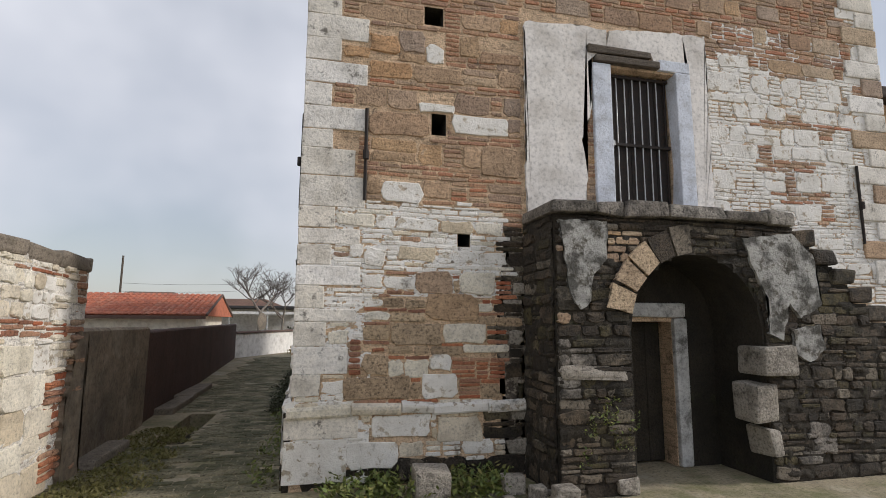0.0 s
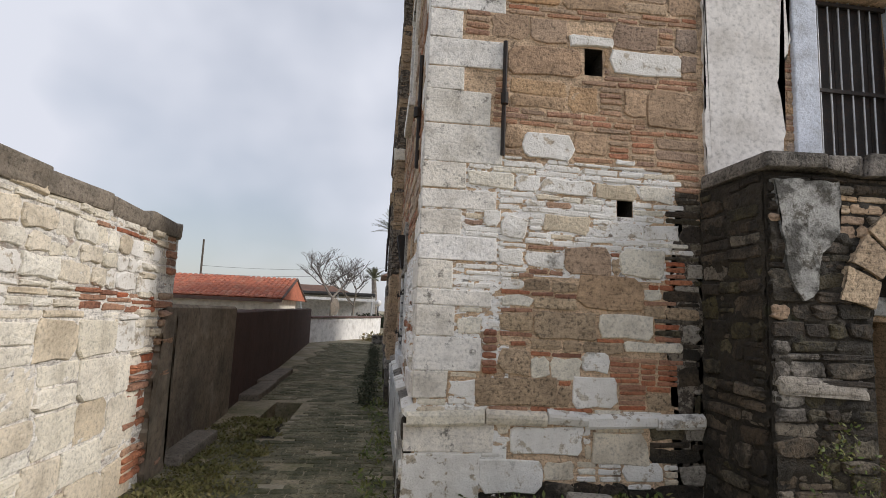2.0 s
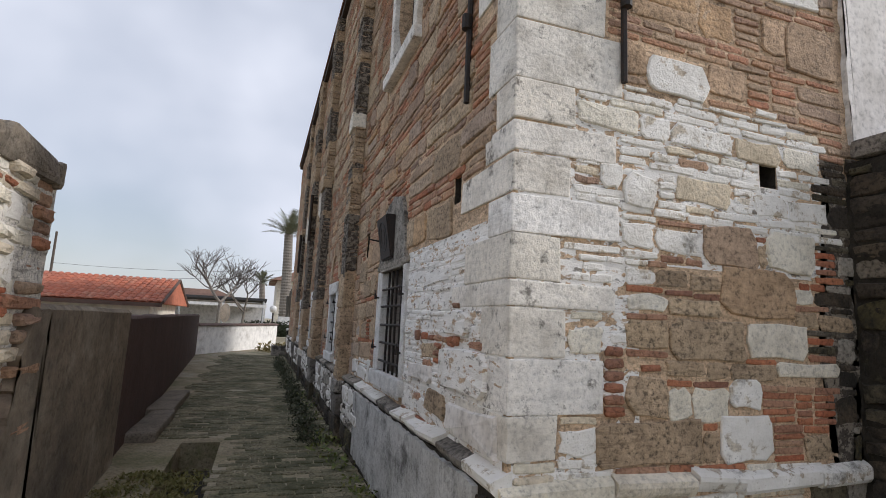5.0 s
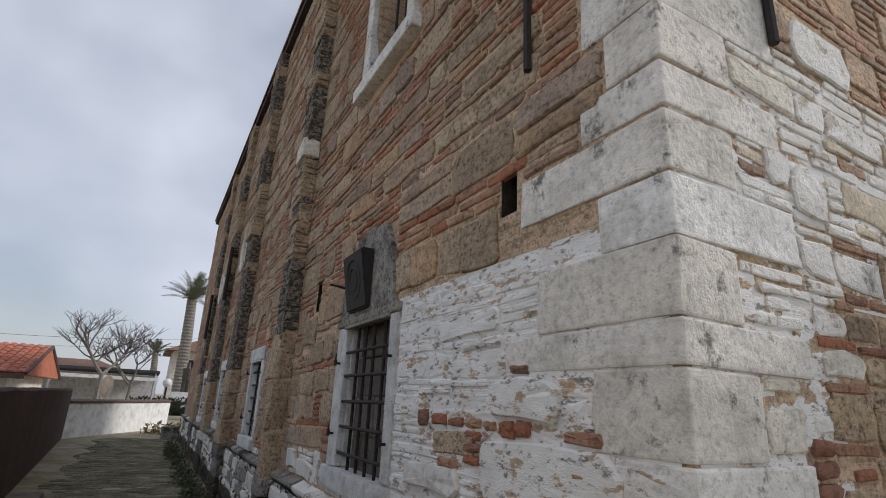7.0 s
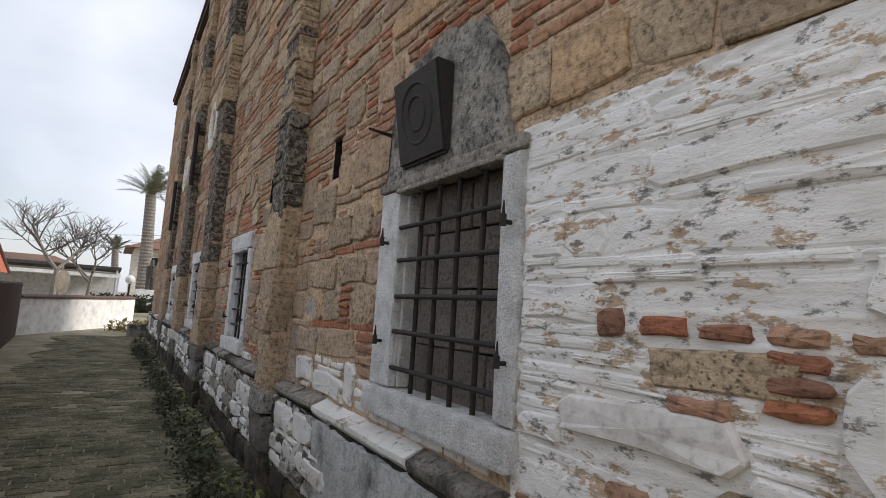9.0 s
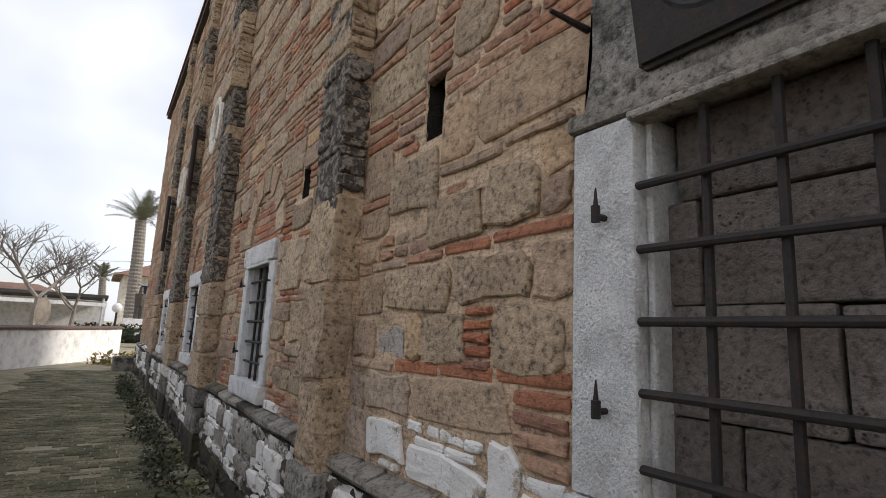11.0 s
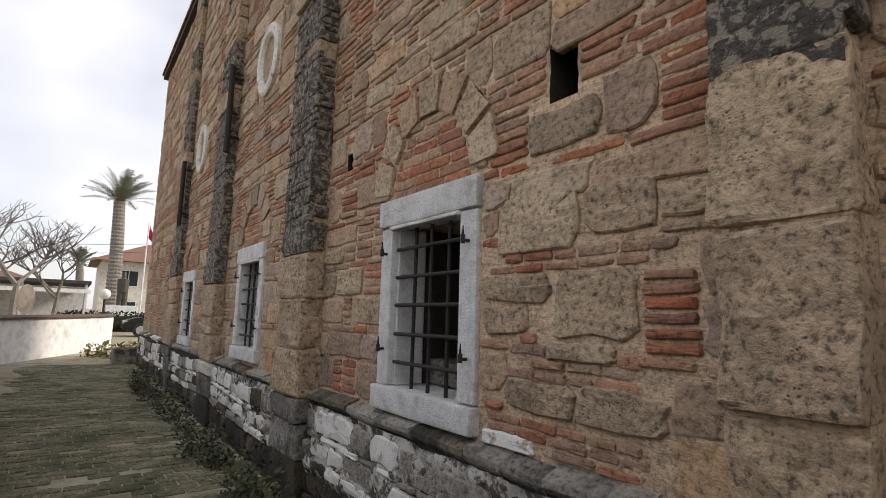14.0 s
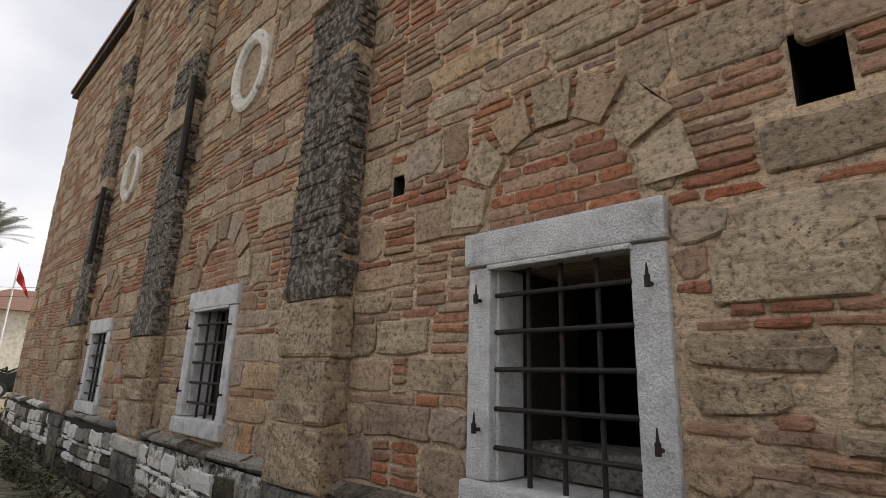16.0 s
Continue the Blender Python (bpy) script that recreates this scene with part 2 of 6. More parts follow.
M_CAPST = surface("grey_cement_cap", [(0.24, 0.205, 0.165)], bump=0.8, stain=(0.09, 0.078, 0.06), stain_lo=0.5, stain_hi=0.7)
M_EARTH = surface("trodden_earth", [(0.33, 0.28, 0.19)], bump=0.8, fine=30, stain=(0.13, 0.14, 0.05), stain_lo=0.48, stain_hi=0.66, over=(0.5, 0.45, 0.36), over_lo=0.52, over_hi=0.66, over_scale=0.5, bump_dist=0.03)
M_PAVER = surface("mossy_paver", [(0.23, 0.205, 0.13), (0.29, 0.26, 0.17), (0.17, 0.155, 0.1), (0.26, 0.23, 0.145)], bump=1.0, grain=0.5, stain=(0.06, 0.066, 0.026), stain_lo=0.43, stain_hi=0.6, stain_scale=1.6)
M_LEAF = surface("weed_leaf", [(0.10, 0.15, 0.03), (0.17, 0.19, 0.04), (0.07, 0.105, 0.025), (0.22, 0.2, 0.06)], grain=0.2, bump=0.1, rough=0.7, stain_lo=0.9, stain_hi=0.99)
M_IVY = surface("dark_weed_leaf", [(0.03, 0.042, 0.018), (0.045, 0.055, 0.022), (0.055, 0.05, 0.028)], grain=0.2, bump=0.1, rough=0.75, stain_lo=0.9, stain_hi=0.99)
M_PALM = surface("palm_leaf", [(0.17, 0.185, 0.12), (0.21, 0.22, 0.15), (0.14, 0.155, 0.095)], grain=0.2, rough=0.6, stain_lo=0.9, stain_hi=0.99)
M_BARK = surface("grey_bark", [(0.24, 0.215, 0.185)], bump=0.9, grain=0.4, stretch=(1, 1, 3))
M_TWIG = surface("twig_bark", [(0.13, 0.115, 0.105)], bump=0.2)
M_HEDGE = surface("hedge_leaf", [(0.028, 0.038, 0.018), (0.04, 0.05, 0.024)], grain=0.2, stain_lo=0.9, stain_hi=0.99)
M_CAR = surface("black_car_paint", [(0.02, 0.022, 0.024)], rough=0.25, grain=0.05, bump=0.0, stain_lo=0.95, stain_hi=0.99)
M_RUBBER = surface("black_rubber", [(0.025, 0.025, 0.026)], rough=0.85, bump=0.1)
M_METAL = surface("grey_metal", [(0.5, 0.51, 0.52)], rough=0.45, metal=0.6, grain=0.1, bump=0.1, stain_lo=0.8, stain_hi=0.95)
M_FLAG = surface("red_flag_cloth", [(0.40, 0.02, 0.025)], rough=0.8, grain=0.1, bump=0.1, stain_lo=0.95, stain_hi=0.99)
M_WHITEC = surface("white_paint", [(0.75, 0.75, 0.74)], rough=0.6, grain=0.06, bump=0.1, stain_lo=0.8, stain_hi=0.95)
M_BRONZE = surface("dark_bronze", [(0.09, 0.08, 0.065)], rough=0.5, metal=0.6, grain=0.2, bump=0.2)
M_DRYPL = surface("dry_yellow_plant", [(0.30, 0.22, 0.09), (0.22, 0.18, 0.07), (0.16, 0.15, 0.06)], grain=0.2, bump=0.2)
M_CLOTH = surface("dark_awning", [(0.05, 0.05, 0.052)], rough=0.85)
M_GLASS = bpy.data.materials.new("window_glass")
M_GLASS.use_nodes = True
M_GLASS.node_tree.nodes["Principled BSDF"].inputs["Base Color"].default_value = (0.04, 0.05, 0.06, 1)
M_GLASS.node_tree.nodes["Principled BSDF"].inputs["Roughness"].default_value = 0.08

# ---- builders ----


def mesh_of(name, verts, faces, mat):
    me = bpy.data.meshes.new(name)
    me.from_pydata(verts, [], faces)
    me.validate()
    me.materials.append(mat)
    return me


def part(name, bm, material, parent, label=""):
    me = bpy.data.meshes.new(name)
    bmesh.ops.recalc_face_normals(bm, faces=bm.faces)
    bm.to_mesh(me)
    bm.free()
    me.materials.append(material)
    ob = new(name, me)
    ob.parent = parent
    return tagged(ob, label)


def raw_part(name, verts, faces, material, parent, label="", kind="", smooth=False):
    ob = new(name, mesh_of(name, verts, faces, material))
    if smooth:
        for p in ob.data.polygons:
            p.use_smooth = True
    ob.parent = parent
    return tagged(ob, label, kind=kind)


def root(name, label, category, group="", kind=""):
    return tagged(new(name), label, category, group, kind)


def box_bm(x0, x1, y0, y1, z0, z1, bevel=0.01, jitter=0.0, bm=None):
    own = bmesh.new()
    bmesh.ops.create_cube(own, size=1.0)
    for v in own.verts:
        v.co = Vector(((x0 + x1) / 2 + v.co.x * (x1 - x0), (y0 + y1) / 2 + v.co.y * (y1 - y0), (z0 + z1) / 2 + v.co.z * (z1 - z0)))
        if jitter:
            v.co += Vector([random.uniform(-jitter, jitter) for _ in range(3)])
    if bevel:
        bmesh.ops.bevel(own, geom=own.edges[:], offset=bevel, segments=2, affect="EDGES", profile=0.6)
    if bm is None:
        return own
    me = bpy.data.meshes.new("tmp")
    own.to_mesh(me)
    own.free()
    bm.from_mesh(me)
    bpy.data.meshes.remove(me)
    return bm


def rod_bm(p0, p1, r0, r1=None, sides=8, bm=None):
    """A tapered rod from p0 to p1."""
    bm = bm or bmesh.new()
    r1 = r0 if r1 is None else r1
    p0, p1 = Vector(p0), Vector(p1)
    ax = (p1 - p0).normalized()
    a = ax.orthogonal().normalized()
    b = ax.cross(a)
    rings = []
    for p, r in ((p0, r0), (p1, r1)):
        rings.append([bm.verts.new(p + (a * math.cos(2 * math.pi * k / sides) + b * math.sin(2 * math.pi * k / sides)) * r) for k in range(sides)])
    for k in range(sides):
        bm.faces.new((rings[0][k], rings[0][(k + 1) % sides], rings[1][(k + 1) % sides], rings[1][k]))
    bm.faces.new(rings[0][::-1])
    bm.faces.new(rings[1])
    return bm


def plane_map(ox, oy, du, n):
    """From (u along the wall, v up, d out of the wall) to the world."""
    return lambda u, v, d: (ox + du[0] * u + n[0] * d, oy + du[1] * u + n[1] * d, v)


def cells_mesh(P, u0, u1, v0, v1, thick, holes, mat, name, step=None):
    """A thick slab with rectangular holes right through it."""
    us = sorted({u0, u1, *[h[0] for h in holes], *[h[1] for h in holes]} | (set(np.arange(u0, u1, step)) if step else set()))
    vs = sorted({v0, v1, *[h[2] for h in holes], *[h[3] for h in holes]})
    us, vs = [u for u in us if u0 <= u <= u1], [v for v in vs if v0 <= v <= v1]
    solid = [[not any(h[0] < (us[i] + us[i + 1]) / 2 < h[1] and h[2] < (vs[j] + vs[j + 1]) / 2 < h[3] for h in holes) for j in range(len(vs) - 1)] for i in range(len(us) - 1)]
    verts, faces, index = [], [], {}

    def vid(i, j, k):
        if (i, j, k) not in index:
            index[i, j, k] = len(verts)
            verts.append(P(us[i], vs[j], -thick * k))
        return index[i, j, k]

    def is_solid(i, j):
        return 0 <= i < len(us) - 1 and 0 <= j < len(vs) - 1 and solid[i][j]

    for i in range(len(us) - 1):
        for j in range(len(vs) - 1):
            if not solid[i][j]:
                continue
            for k in (0, 1):
                faces.append((vid(i, j, k), vid(i + 1, j, k), vid(i + 1, j + 1, k), vid(i, j + 1, k)))
            if not is_solid(i - 1, j):
                faces.append((vid(i, j, 0), vid(i, j + 1, 0), vid(i, j + 1, 1), vid(i, j, 1)))
            if not is_solid(i + 1, j):
                faces.append((vid(i + 1, j, 0), vid(i + 1, j + 1, 0), vid(i + 1, j + 1, 1), vid(i + 1, j, 1)))
            if not is_solid(i, j - 1):
                faces.append((vid(i, j, 0), vid(i + 1, j, 0), vid(i + 1, j, 1), vid(i, j, 1)))
            if not is_solid(i, j + 1):
                faces.append((vid(i, j + 1, 0), vid(i + 1, j + 1, 0), vid(i + 1, j + 1, 1), vid(i, j + 1, 1)))
    bm = bmesh.new()
    bv = [bm.verts.new(v) for v in verts]
    for f in faces:
        bm.faces.new([bv[k] for k in f])
    bmesh.ops.recalc_face_normals(bm, faces=bm.faces)
    me = bpy.data.meshes.new(name)
    bm.to_mesh(me)
    bm.free()
    me.materials.append(mat)
    return me


def block(P, u0, u1, v0, v1, d, rng, rounding=0.018, wob=0.006, base=-0.02, tilt=0.0):
    """One rough masonry piece: a chipped outline, side walls, a rounded rim and a front."""
    w, h = u1 - u0, v1 - v0
    c = min(rounding, w * 0.3, h * 0.3)
    cs = [min(c * rng.choice((0.3, 0.6, 1.0, 1.6, 2.6)), h * 0.24, w * 0.24) for _ in range(4)]
    wob = min(wob, h * 0.12)
    uv = [(u0 + cs[0], v0), (u0 + w * 0.5, v0), (u1 - cs[1], v0), (u1, v0 + cs[1]), (u1, v0 + h * 0.5), (u1, v1 - cs[2]),
          (u1 - cs[2], v1), (u0 + w * 0.5, v1), (u0 + cs[3], v1), (u0, v1 - cs[3]), (u0, v0 + h * 0.5), (u0, v0 + cs[0])]
    mu, mv = (u0 + u1) / 2, (v0 + v1) / 2
    lean = rng.uniform(-0.022, 0.022) if w < 0.7 else 0.0
    uv = [(u + rng.uniform(-wob, wob), v + rng.uniform(-wob, wob) + lean * (u - mu)) for u, v in uv]
    rim = min(0.007, h * 0.14)
    verts = [P(u, v, base) for u, v in uv] + [P(u, v, d * 0.6) for u, v in uv]
    for u, v in uv:
        verts.append(P(u + (mu - u) / (w / 2) * rim, v + (mv - v) / (h / 2) * rim, d + rng.uniform(-0.15, 0.15) * d + tilt * (v - mv)))
    n = len(uv)
    verts.append(P(mu, mv, d * rng.uniform(1.0, 1.3)))
    faces = []
    for k in range(n):
        q = (k + 1) % n
        faces += [(k, q, n + q, n + k), (n + k, n + q, 2 * n + q, 2 * n + k), (2 * n + k, 2 * n + q, 3 * n)]
    return verts, faces


def free_spans(u0, u1, va, vb, holes):
    spans = [(u0, u1)]
    for a, b, c, d in holes:
        if min(vb, d) - max(va, c) > 0.25 * min(vb - va, d - c):
            nxt = []
            for s, e in spans:
                if b <= s or a >= e:
                    nxt.append((s, e))
                else:
                    nxt += [q for q in ((s, a), (b, e)) if q[1] - q[0] > 0.05]
            spans = nxt
    return spans


def lay(u0, u1, v0, v1, holes, rng, stone_h=(0.1, 0.25), stone_w=(0.2, 0.58), brick_h=0.05, band=0.6, stacks=0.45, gap=0.02, wave=0.024):
    """Courses of stones with brick bands between them and bricks stacked between stones: (kind, u0, u1, v0, v1)."""
    out, v = [], v0
    while v < v1 - 0.03:
        nb = rng.choice((1, 1, 2, 3)) if rng.random() < band else 0
        for _ in range(nb):
            h = brick_h * rng.uniform(0.8, 1.2)
            if v + h > v1:
                break
            for s, e in free_spans(u0, u1, v, v + h, holes):
                u = s
                while u < e - 0.02:
                    w = rng.uniform(0.16, 0.36)
                    w = e - u if e - u - w < 0.1 else w
                    dv = wave * math.sin(u * 1.7 + v)
                    out.append(("brick", u + gap / 2, u + w - gap / 2, v + dv + gap / 3, v + h + dv - gap / 3))
                    u += w
            v += h
        h = min(rng.uniform(*stone_h), v1 - v)
        if h < 0.04:
            break
        for s, e in free_spans(u0, u1, v, v + h, holes):
            u = s
            while u < e - 0.02:
                dv = wave * math.sin(u * 1.7 + v)
                if rng.random() < stacks and e - u > 0.3 and h > 0.1:
                    w = rng.uniform(0.12, 0.26)
                    n = max(2, round(h / brick_h))
                    for k in range(n):
                        a = u + rng.uniform(0, 0.012)
                        out.append(("brick", a + gap / 2, u + w - gap / 2, v + dv + h * k / n + gap / 3, v + dv + h * (k + 1) / n - gap / 3))
                    u += w
                    continue
                w = rng.uniform(*stone_w)
                w = e - u if e - u - w < 0.14 else w
                if w > 0.3 and h > 0.19 and rng.random() < 0.22:
                    m = rng.uniform(0.4, 0.6)
                    for a, b in ((0, m), (m, 1)):
                        out.append(("stone", u + gap / 2, u + w - gap / 2, v + dv + h * a + gap / 2, v + dv + h * b - gap / 2))
                else:
                    out.append(("stone", u + gap / 2, u + w - gap / 2, v + dv + gap / 2, v + h + dv - gap / 2))
                u += w
        v += h
    return out


def set_masonry(pieces, P, parent, rng, near, pick, depth=(0.006, 0.02), cap=290, tilt=0.0, rounding=0.02):
    """pick(kind, u, v) gives the material. The pieces nearest to the stretch become parts, the rest one joined part a material."""
    order = sorted(pieces, key=lambda q: math.hypot((q[1] + q[2]) / 2 - near[0], ((q[3] + q[4]) / 2 - near[1]) * 1.5))
    used, rest = {}, {}
    for kind, a, b, c, d in order:
        mat = pick(kind, (a + b) / 2, (c + d) / 2)
        if mat is None or b - a < 0.02 or d - c < 0.015:
            continue
        verts, faces = block(P, a, b, c, d, rng.uniform(*depth) * (0.85 if kind == "brick" else 1.0), rng, rounding if kind == "stone" else 0.01, 0.013 if kind == "stone" else 0.005, tilt=tilt)
        used[kind] = used.get(kind, 0) + 1
        if used[kind] <= cap:
            ob = new(kind, mesh_of(kind, verts, faces, mat))
            ob.parent = parent
        else:
            V, Fc = rest.setdefault((kind, mat.name), ([], []))
            n = len(V)
            V += verts
            Fc += [tuple(k + n for k in f) for f in faces]
    for (kind, mname), (V, Fc) in rest.items():
        raw_part("far_" + kind, V, Fc, bpy.data.materials[mname], parent, kind="stuff")


def fillers(u0, u1, v0, v1, taken, rng):
    """Thin bricks and chips for the gaps that the larger stones leave."""
    out = []
    for q in lay(u0, u1, v0, v1, [], rng, stone_h=(0.04, 0.055), stone_w=(0.09, 0.2), band=0.0, stacks=0.0, gap=0.012, wave=0.0):
        k, a, b, c, d = q
        if not any(a < f - 0.004 and b > e + 0.004 and c < h - 0.004 and d > g + 0.004 for e, f, g, h in taken):
            out.append(("brick", a, b, c, d))
    return out


def blob(P, pts, d, mat, parent, name, rng, label="", fine=0.05, wob=0.03, base=-0.03):
    """A patch of plaster with a broken edge, laid on a wall."""
    ring = []
    for k in range(len(pts)):
        (a, b), (c, e) = pts[k], pts[(k + 1) % len(pts)]
        n = max(1, int(math.hypot(c - a, e - b) / fine))
        ring += [(a + (c - a) * t / n + rng.uniform(-wob, wob), b + (e - b) * t / n + rng.uniform(-wob, wob)) for t in range(n)]
    n = len(ring)
    bm = bmesh.new()
    lo = [bm.verts.new(P(u, v, base)) for u, v in ring]
    hi = [bm.verts.new(P(u, v, d)) for u, v in ring]
    for k in range(n):
        bm.faces.new((lo[k], lo[(k + 1) % n], hi[(k + 1) % n], hi[k]))
    top = bm.faces.new(hi)
    bmesh.ops.triangulate(bm, faces=[top])
    return part(name, bm, mat, parent, label)


def relief(P, u0, u1, v0, v1, du, dv, height, skip, mat, name, parent, label=""):
    """A rough coat laid over a wall: a fine sheet that swells and sinks by height(u, v)."""
    nu, nv = max(2, int((u1 - u0) / du)), max(2, int((v1 - v0) / dv))
    us, vs = [u0 + (u1 - u0) * i / nu for i in range(nu + 1)], [v0 + (v1 - v0) * j / nv for j in range(nv + 1)]
    verts = [P(u, v, height(u, v)) for u in us for v in vs]
    faces = []
    for i in range(nu):
        for j in range(nv):
            mu, mv = (us[i] + us[i + 1]) / 2, (vs[j] + vs[j + 1]) / 2
            if not any(a < mu < b and c < mv < d for a, b, c, d in skip):
                k = i * (nv + 1) + j
                faces.append((k, k + nv + 1, k + nv + 2, k + 1))
    return raw_part(name, verts, faces, mat, parent, label, kind="stuff", smooth=True)


def pointing(u, v):
    """Smeared lime pointing: long flat swells with a crumbly grain."""
    a = noise.noise((u * 2.6, v * 9.0 + 1.2 * noise.noise((u * 1.1, v * 2.0, 4.0)), 1.7))
    b = noise.noise((u * 13.0, v * 26.0, 6.1))
    c = noise.noise((u * 41.0, v * 52.0, 2.3))
    return min(0.013, max(-0.007, 0.001 + 0.009 * a + 0.006 * b + 0.004 * c))


def limewash(u, v):
    """Thick limewash over thin uneven courses: wavy ledges, rough where it has come away."""
    w = v * 24 + 1.6 * noise.noise((u * 1.2, v * 2.2, 8.0)) + 0.5 * noise.noise((u * 5.0, v * 6.0, 3.0))
    step = (w % 1.0) * (0.4 + noise.noise((u * 0.9, math.floor(w) * 3.1, 0.5)))
    r = max(0.0, noise.noise((u * 1.7, v * 3.1, 12.0)) + 0.15)
    f = noise.noise((u * 38.0, v * 46.0, 5.0)) + 0.6 * noise.noise((u * 80.0, v * 90.0, 2.0))
    return min(0.024, max(0.003, 0.005 + 0.009 * step + 0.005 * noise.noise((u * 9.0, v * 22.0, 9.0)) + 0.012 * r * f))


def rubble_coat(u, v):
    """Damp rubble face swallowed by dark mortar."""
    return 0.012 + 0.03 * noise.noise((u * 5.0, v * 8.0, 1.0)) + 0.02 * noise.noise((u * 14.0, v * 19.0, 7.0)) + 0.008 * noise.noise((u * 40.0, v * 48.0, 3.0))


def feature_stones(rects, P, parent, mat, rng, depth=0.02, name="stone", rounding=0.03):
    for a, b, c, d in rects:
        verts, faces = block(P, a, b, c, d, depth * rng.uniform(0.85, 1.15), rng, rounding, 0.016 if name == "stone" else 0.004)
        raw_part(name, verts, faces, mat, parent)


def brick_stack(rect, n, P, parent, rng, mat, depth=0.02):
    a, b, c, d = rect
    h = (d - c) / n
    feature_stones([(a + rng.uniform(0, 0.015), b - rng.uniform(0, 0.015), c + h * k + 0.006, c + h * (k + 1) - 0.006) for k in range(n)], P, parent, mat, rng, depth, "brick", 0.01)


# ---- plan ----
WX, FY, EX, NY, TOP = -0.2, 5.03, 7.15, 23.2, 7.2
SIDE = plane_map(WX, 0, (0, 1), (-1, 0))
FRONT = plane_map(0, FY, (1, 0), (0, -1))
WINDOWS = [(6.77, 7.8, 0.88, 1.92), (10.61, 11.49, 0.83, 1.955), (13.83, 14.74, 0.86, 1.97), (17.15, 18.05, 0.82, 1.9)]
JAMB = 0.125
JAMBS = [(0.1, 0.19)] + [(JAMB, JAMB)] * 3
rng = random.Random(7)

# ground
GROUND = lambda u, v, d: (u, v, d)
ground = tagged(new("ground", cells_mesh(GROUND, -400, 400, -300, 600, 1.0, [(-1.95, -1.55, 7.2, 9.4)], M_EARTH, "ground")), "trodden earth ground with patches of moss", "ground", kind="structure")

# church walls
side_holes = [(a + p - 0.02, b - q + 0.02, c + 0.09, d - (0.045 if a < 8 else 0.13)) for (a, b, c, d), (p, q) in zip(WINDOWS, JAMBS)]
side_small = [(5.68, 5.84, 2.13, 2.32), (10.04, 10.2, 2.17, 2.42), (8.49, 8.63, 2.1, 2.38), (12.0, 12.1, 2.3, 2.42)]
upper_side = [(6.95, 7.7, 3.85, 5.3)]
wall_w = tagged(new("wall_west", cells_mesh(SIDE, FY + 0.01, NY, -0.3, TOP, 0.7, side_holes + side_small + upper_side, M_MORTAR, "wall_west")), "church side wall of ochre stone and orange brick courses in pale mortar", "wall", kind="structure")
DOOR = (3.15, 4.0, 2.62, 4.42)
LOWDOOR = (3.2, 3.78, -0.3, 1.52)
front_small = [(1.06, 1.23, 3.41, 3.65), (0.98, 1.19, 4.63, 4.84), (1.35, 1.48, 2.26, 2.43), (1.79, 1.97, 0.8, 1.0)]
wall_s = tagged(new("wall_south", cells_mesh(FRONT, WX + 0.002, EX, -0.3, TOP, 0.7, [DOOR, LOWDOOR] + [h for h in front_small], M_MORTAR, "wall_south")), "church front wall of mixed stone and brick with worn whitewash", "wall", kind="structure")
# East wall, north wall and floor: near-black colour stands in for interior shade.
tagged(new("wall_east", cells_mesh(plane_map(EX, 0, (0, 1), (1, 0)), FY + 0.69, NY, -0.3, TOP, 0.7, [], M_DARKMO, "wall_east")), "plain stone east wall of the church, coloured dark for inside shade", "wall", kind="structure")
tagged(new("wall_north", cells_mesh(plane_map(0, NY, (1, 0), (0, 1)), WX + 0.69, EX - 0.69, -0.3, TOP, 0.7, [], M_DARKMO, "wall_north")), "plain stone north wall of the church, coloured dark for inside shade", "wall", kind="structure")
tagged(new("floor", cells_mesh(GROUND, WX + 0.7, EX - 0.7, FY + 0.7, NY - 0.7, 0.01, [], M_DARKMO, "floor")), "stone floor inside the church, its dimness put into the colour", "floor", kind="structure").location.z = 0.015
bm = box_bm(WX - 0.1, EX + 0.2, FY - 0.2, NY + 0.2, TOP - 0.02, TOP + 0.1, 0.01)
roof = tagged(part("ceiling", bm, M_EAVE, None), "dark wooden eave boards and ceiling under the church roof", "ceiling", kind="structure")
roof_root = root("church_roof", "low hipped church roof of old brown tiles", "roof", kind="structure")
cx = (WX + EX) / 2
V = [(WX - 0.13, FY - 0.26, TOP + 0.1), (EX + 0.26, FY - 0.26, TOP + 0.1), (EX + 0.26, NY + 0.26, TOP + 0.1), (WX - 0.13, NY + 0.26, TOP + 0.1), (cx, FY + 3.2, TOP + 1.5), (cx, NY - 3.2, TOP + 1.5)]
V += [(x, y, z + 0.07) for x, y, z in V]
raw_part("roof_slab", V, [(0, 1, 4), (1, 2, 5, 4), (2, 3, 5), (3, 0, 4, 5), (6, 7, 10), (7, 8, 11, 10), (8, 9, 11), (9, 6, 10, 11), (0, 1, 7, 6), (1, 2, 8, 7), (2, 3, 9, 8), (3, 0, 6, 9)], M_OLDTILE, roof_root)

# plinth along the side wall
PL = 0.06
plinth = tagged(new("trim_plinth", cells_mesh(plane_map(WX - PL, 0, (0, 1), (-1, 0)), FY + 0.0, NY, -0.3, 0.7, PL - 0.003, [], M_DARKMO, "trim_plinth")), "rough whitewashed plinth blackened by damp at the wall foot", "plinth", kind="structure")


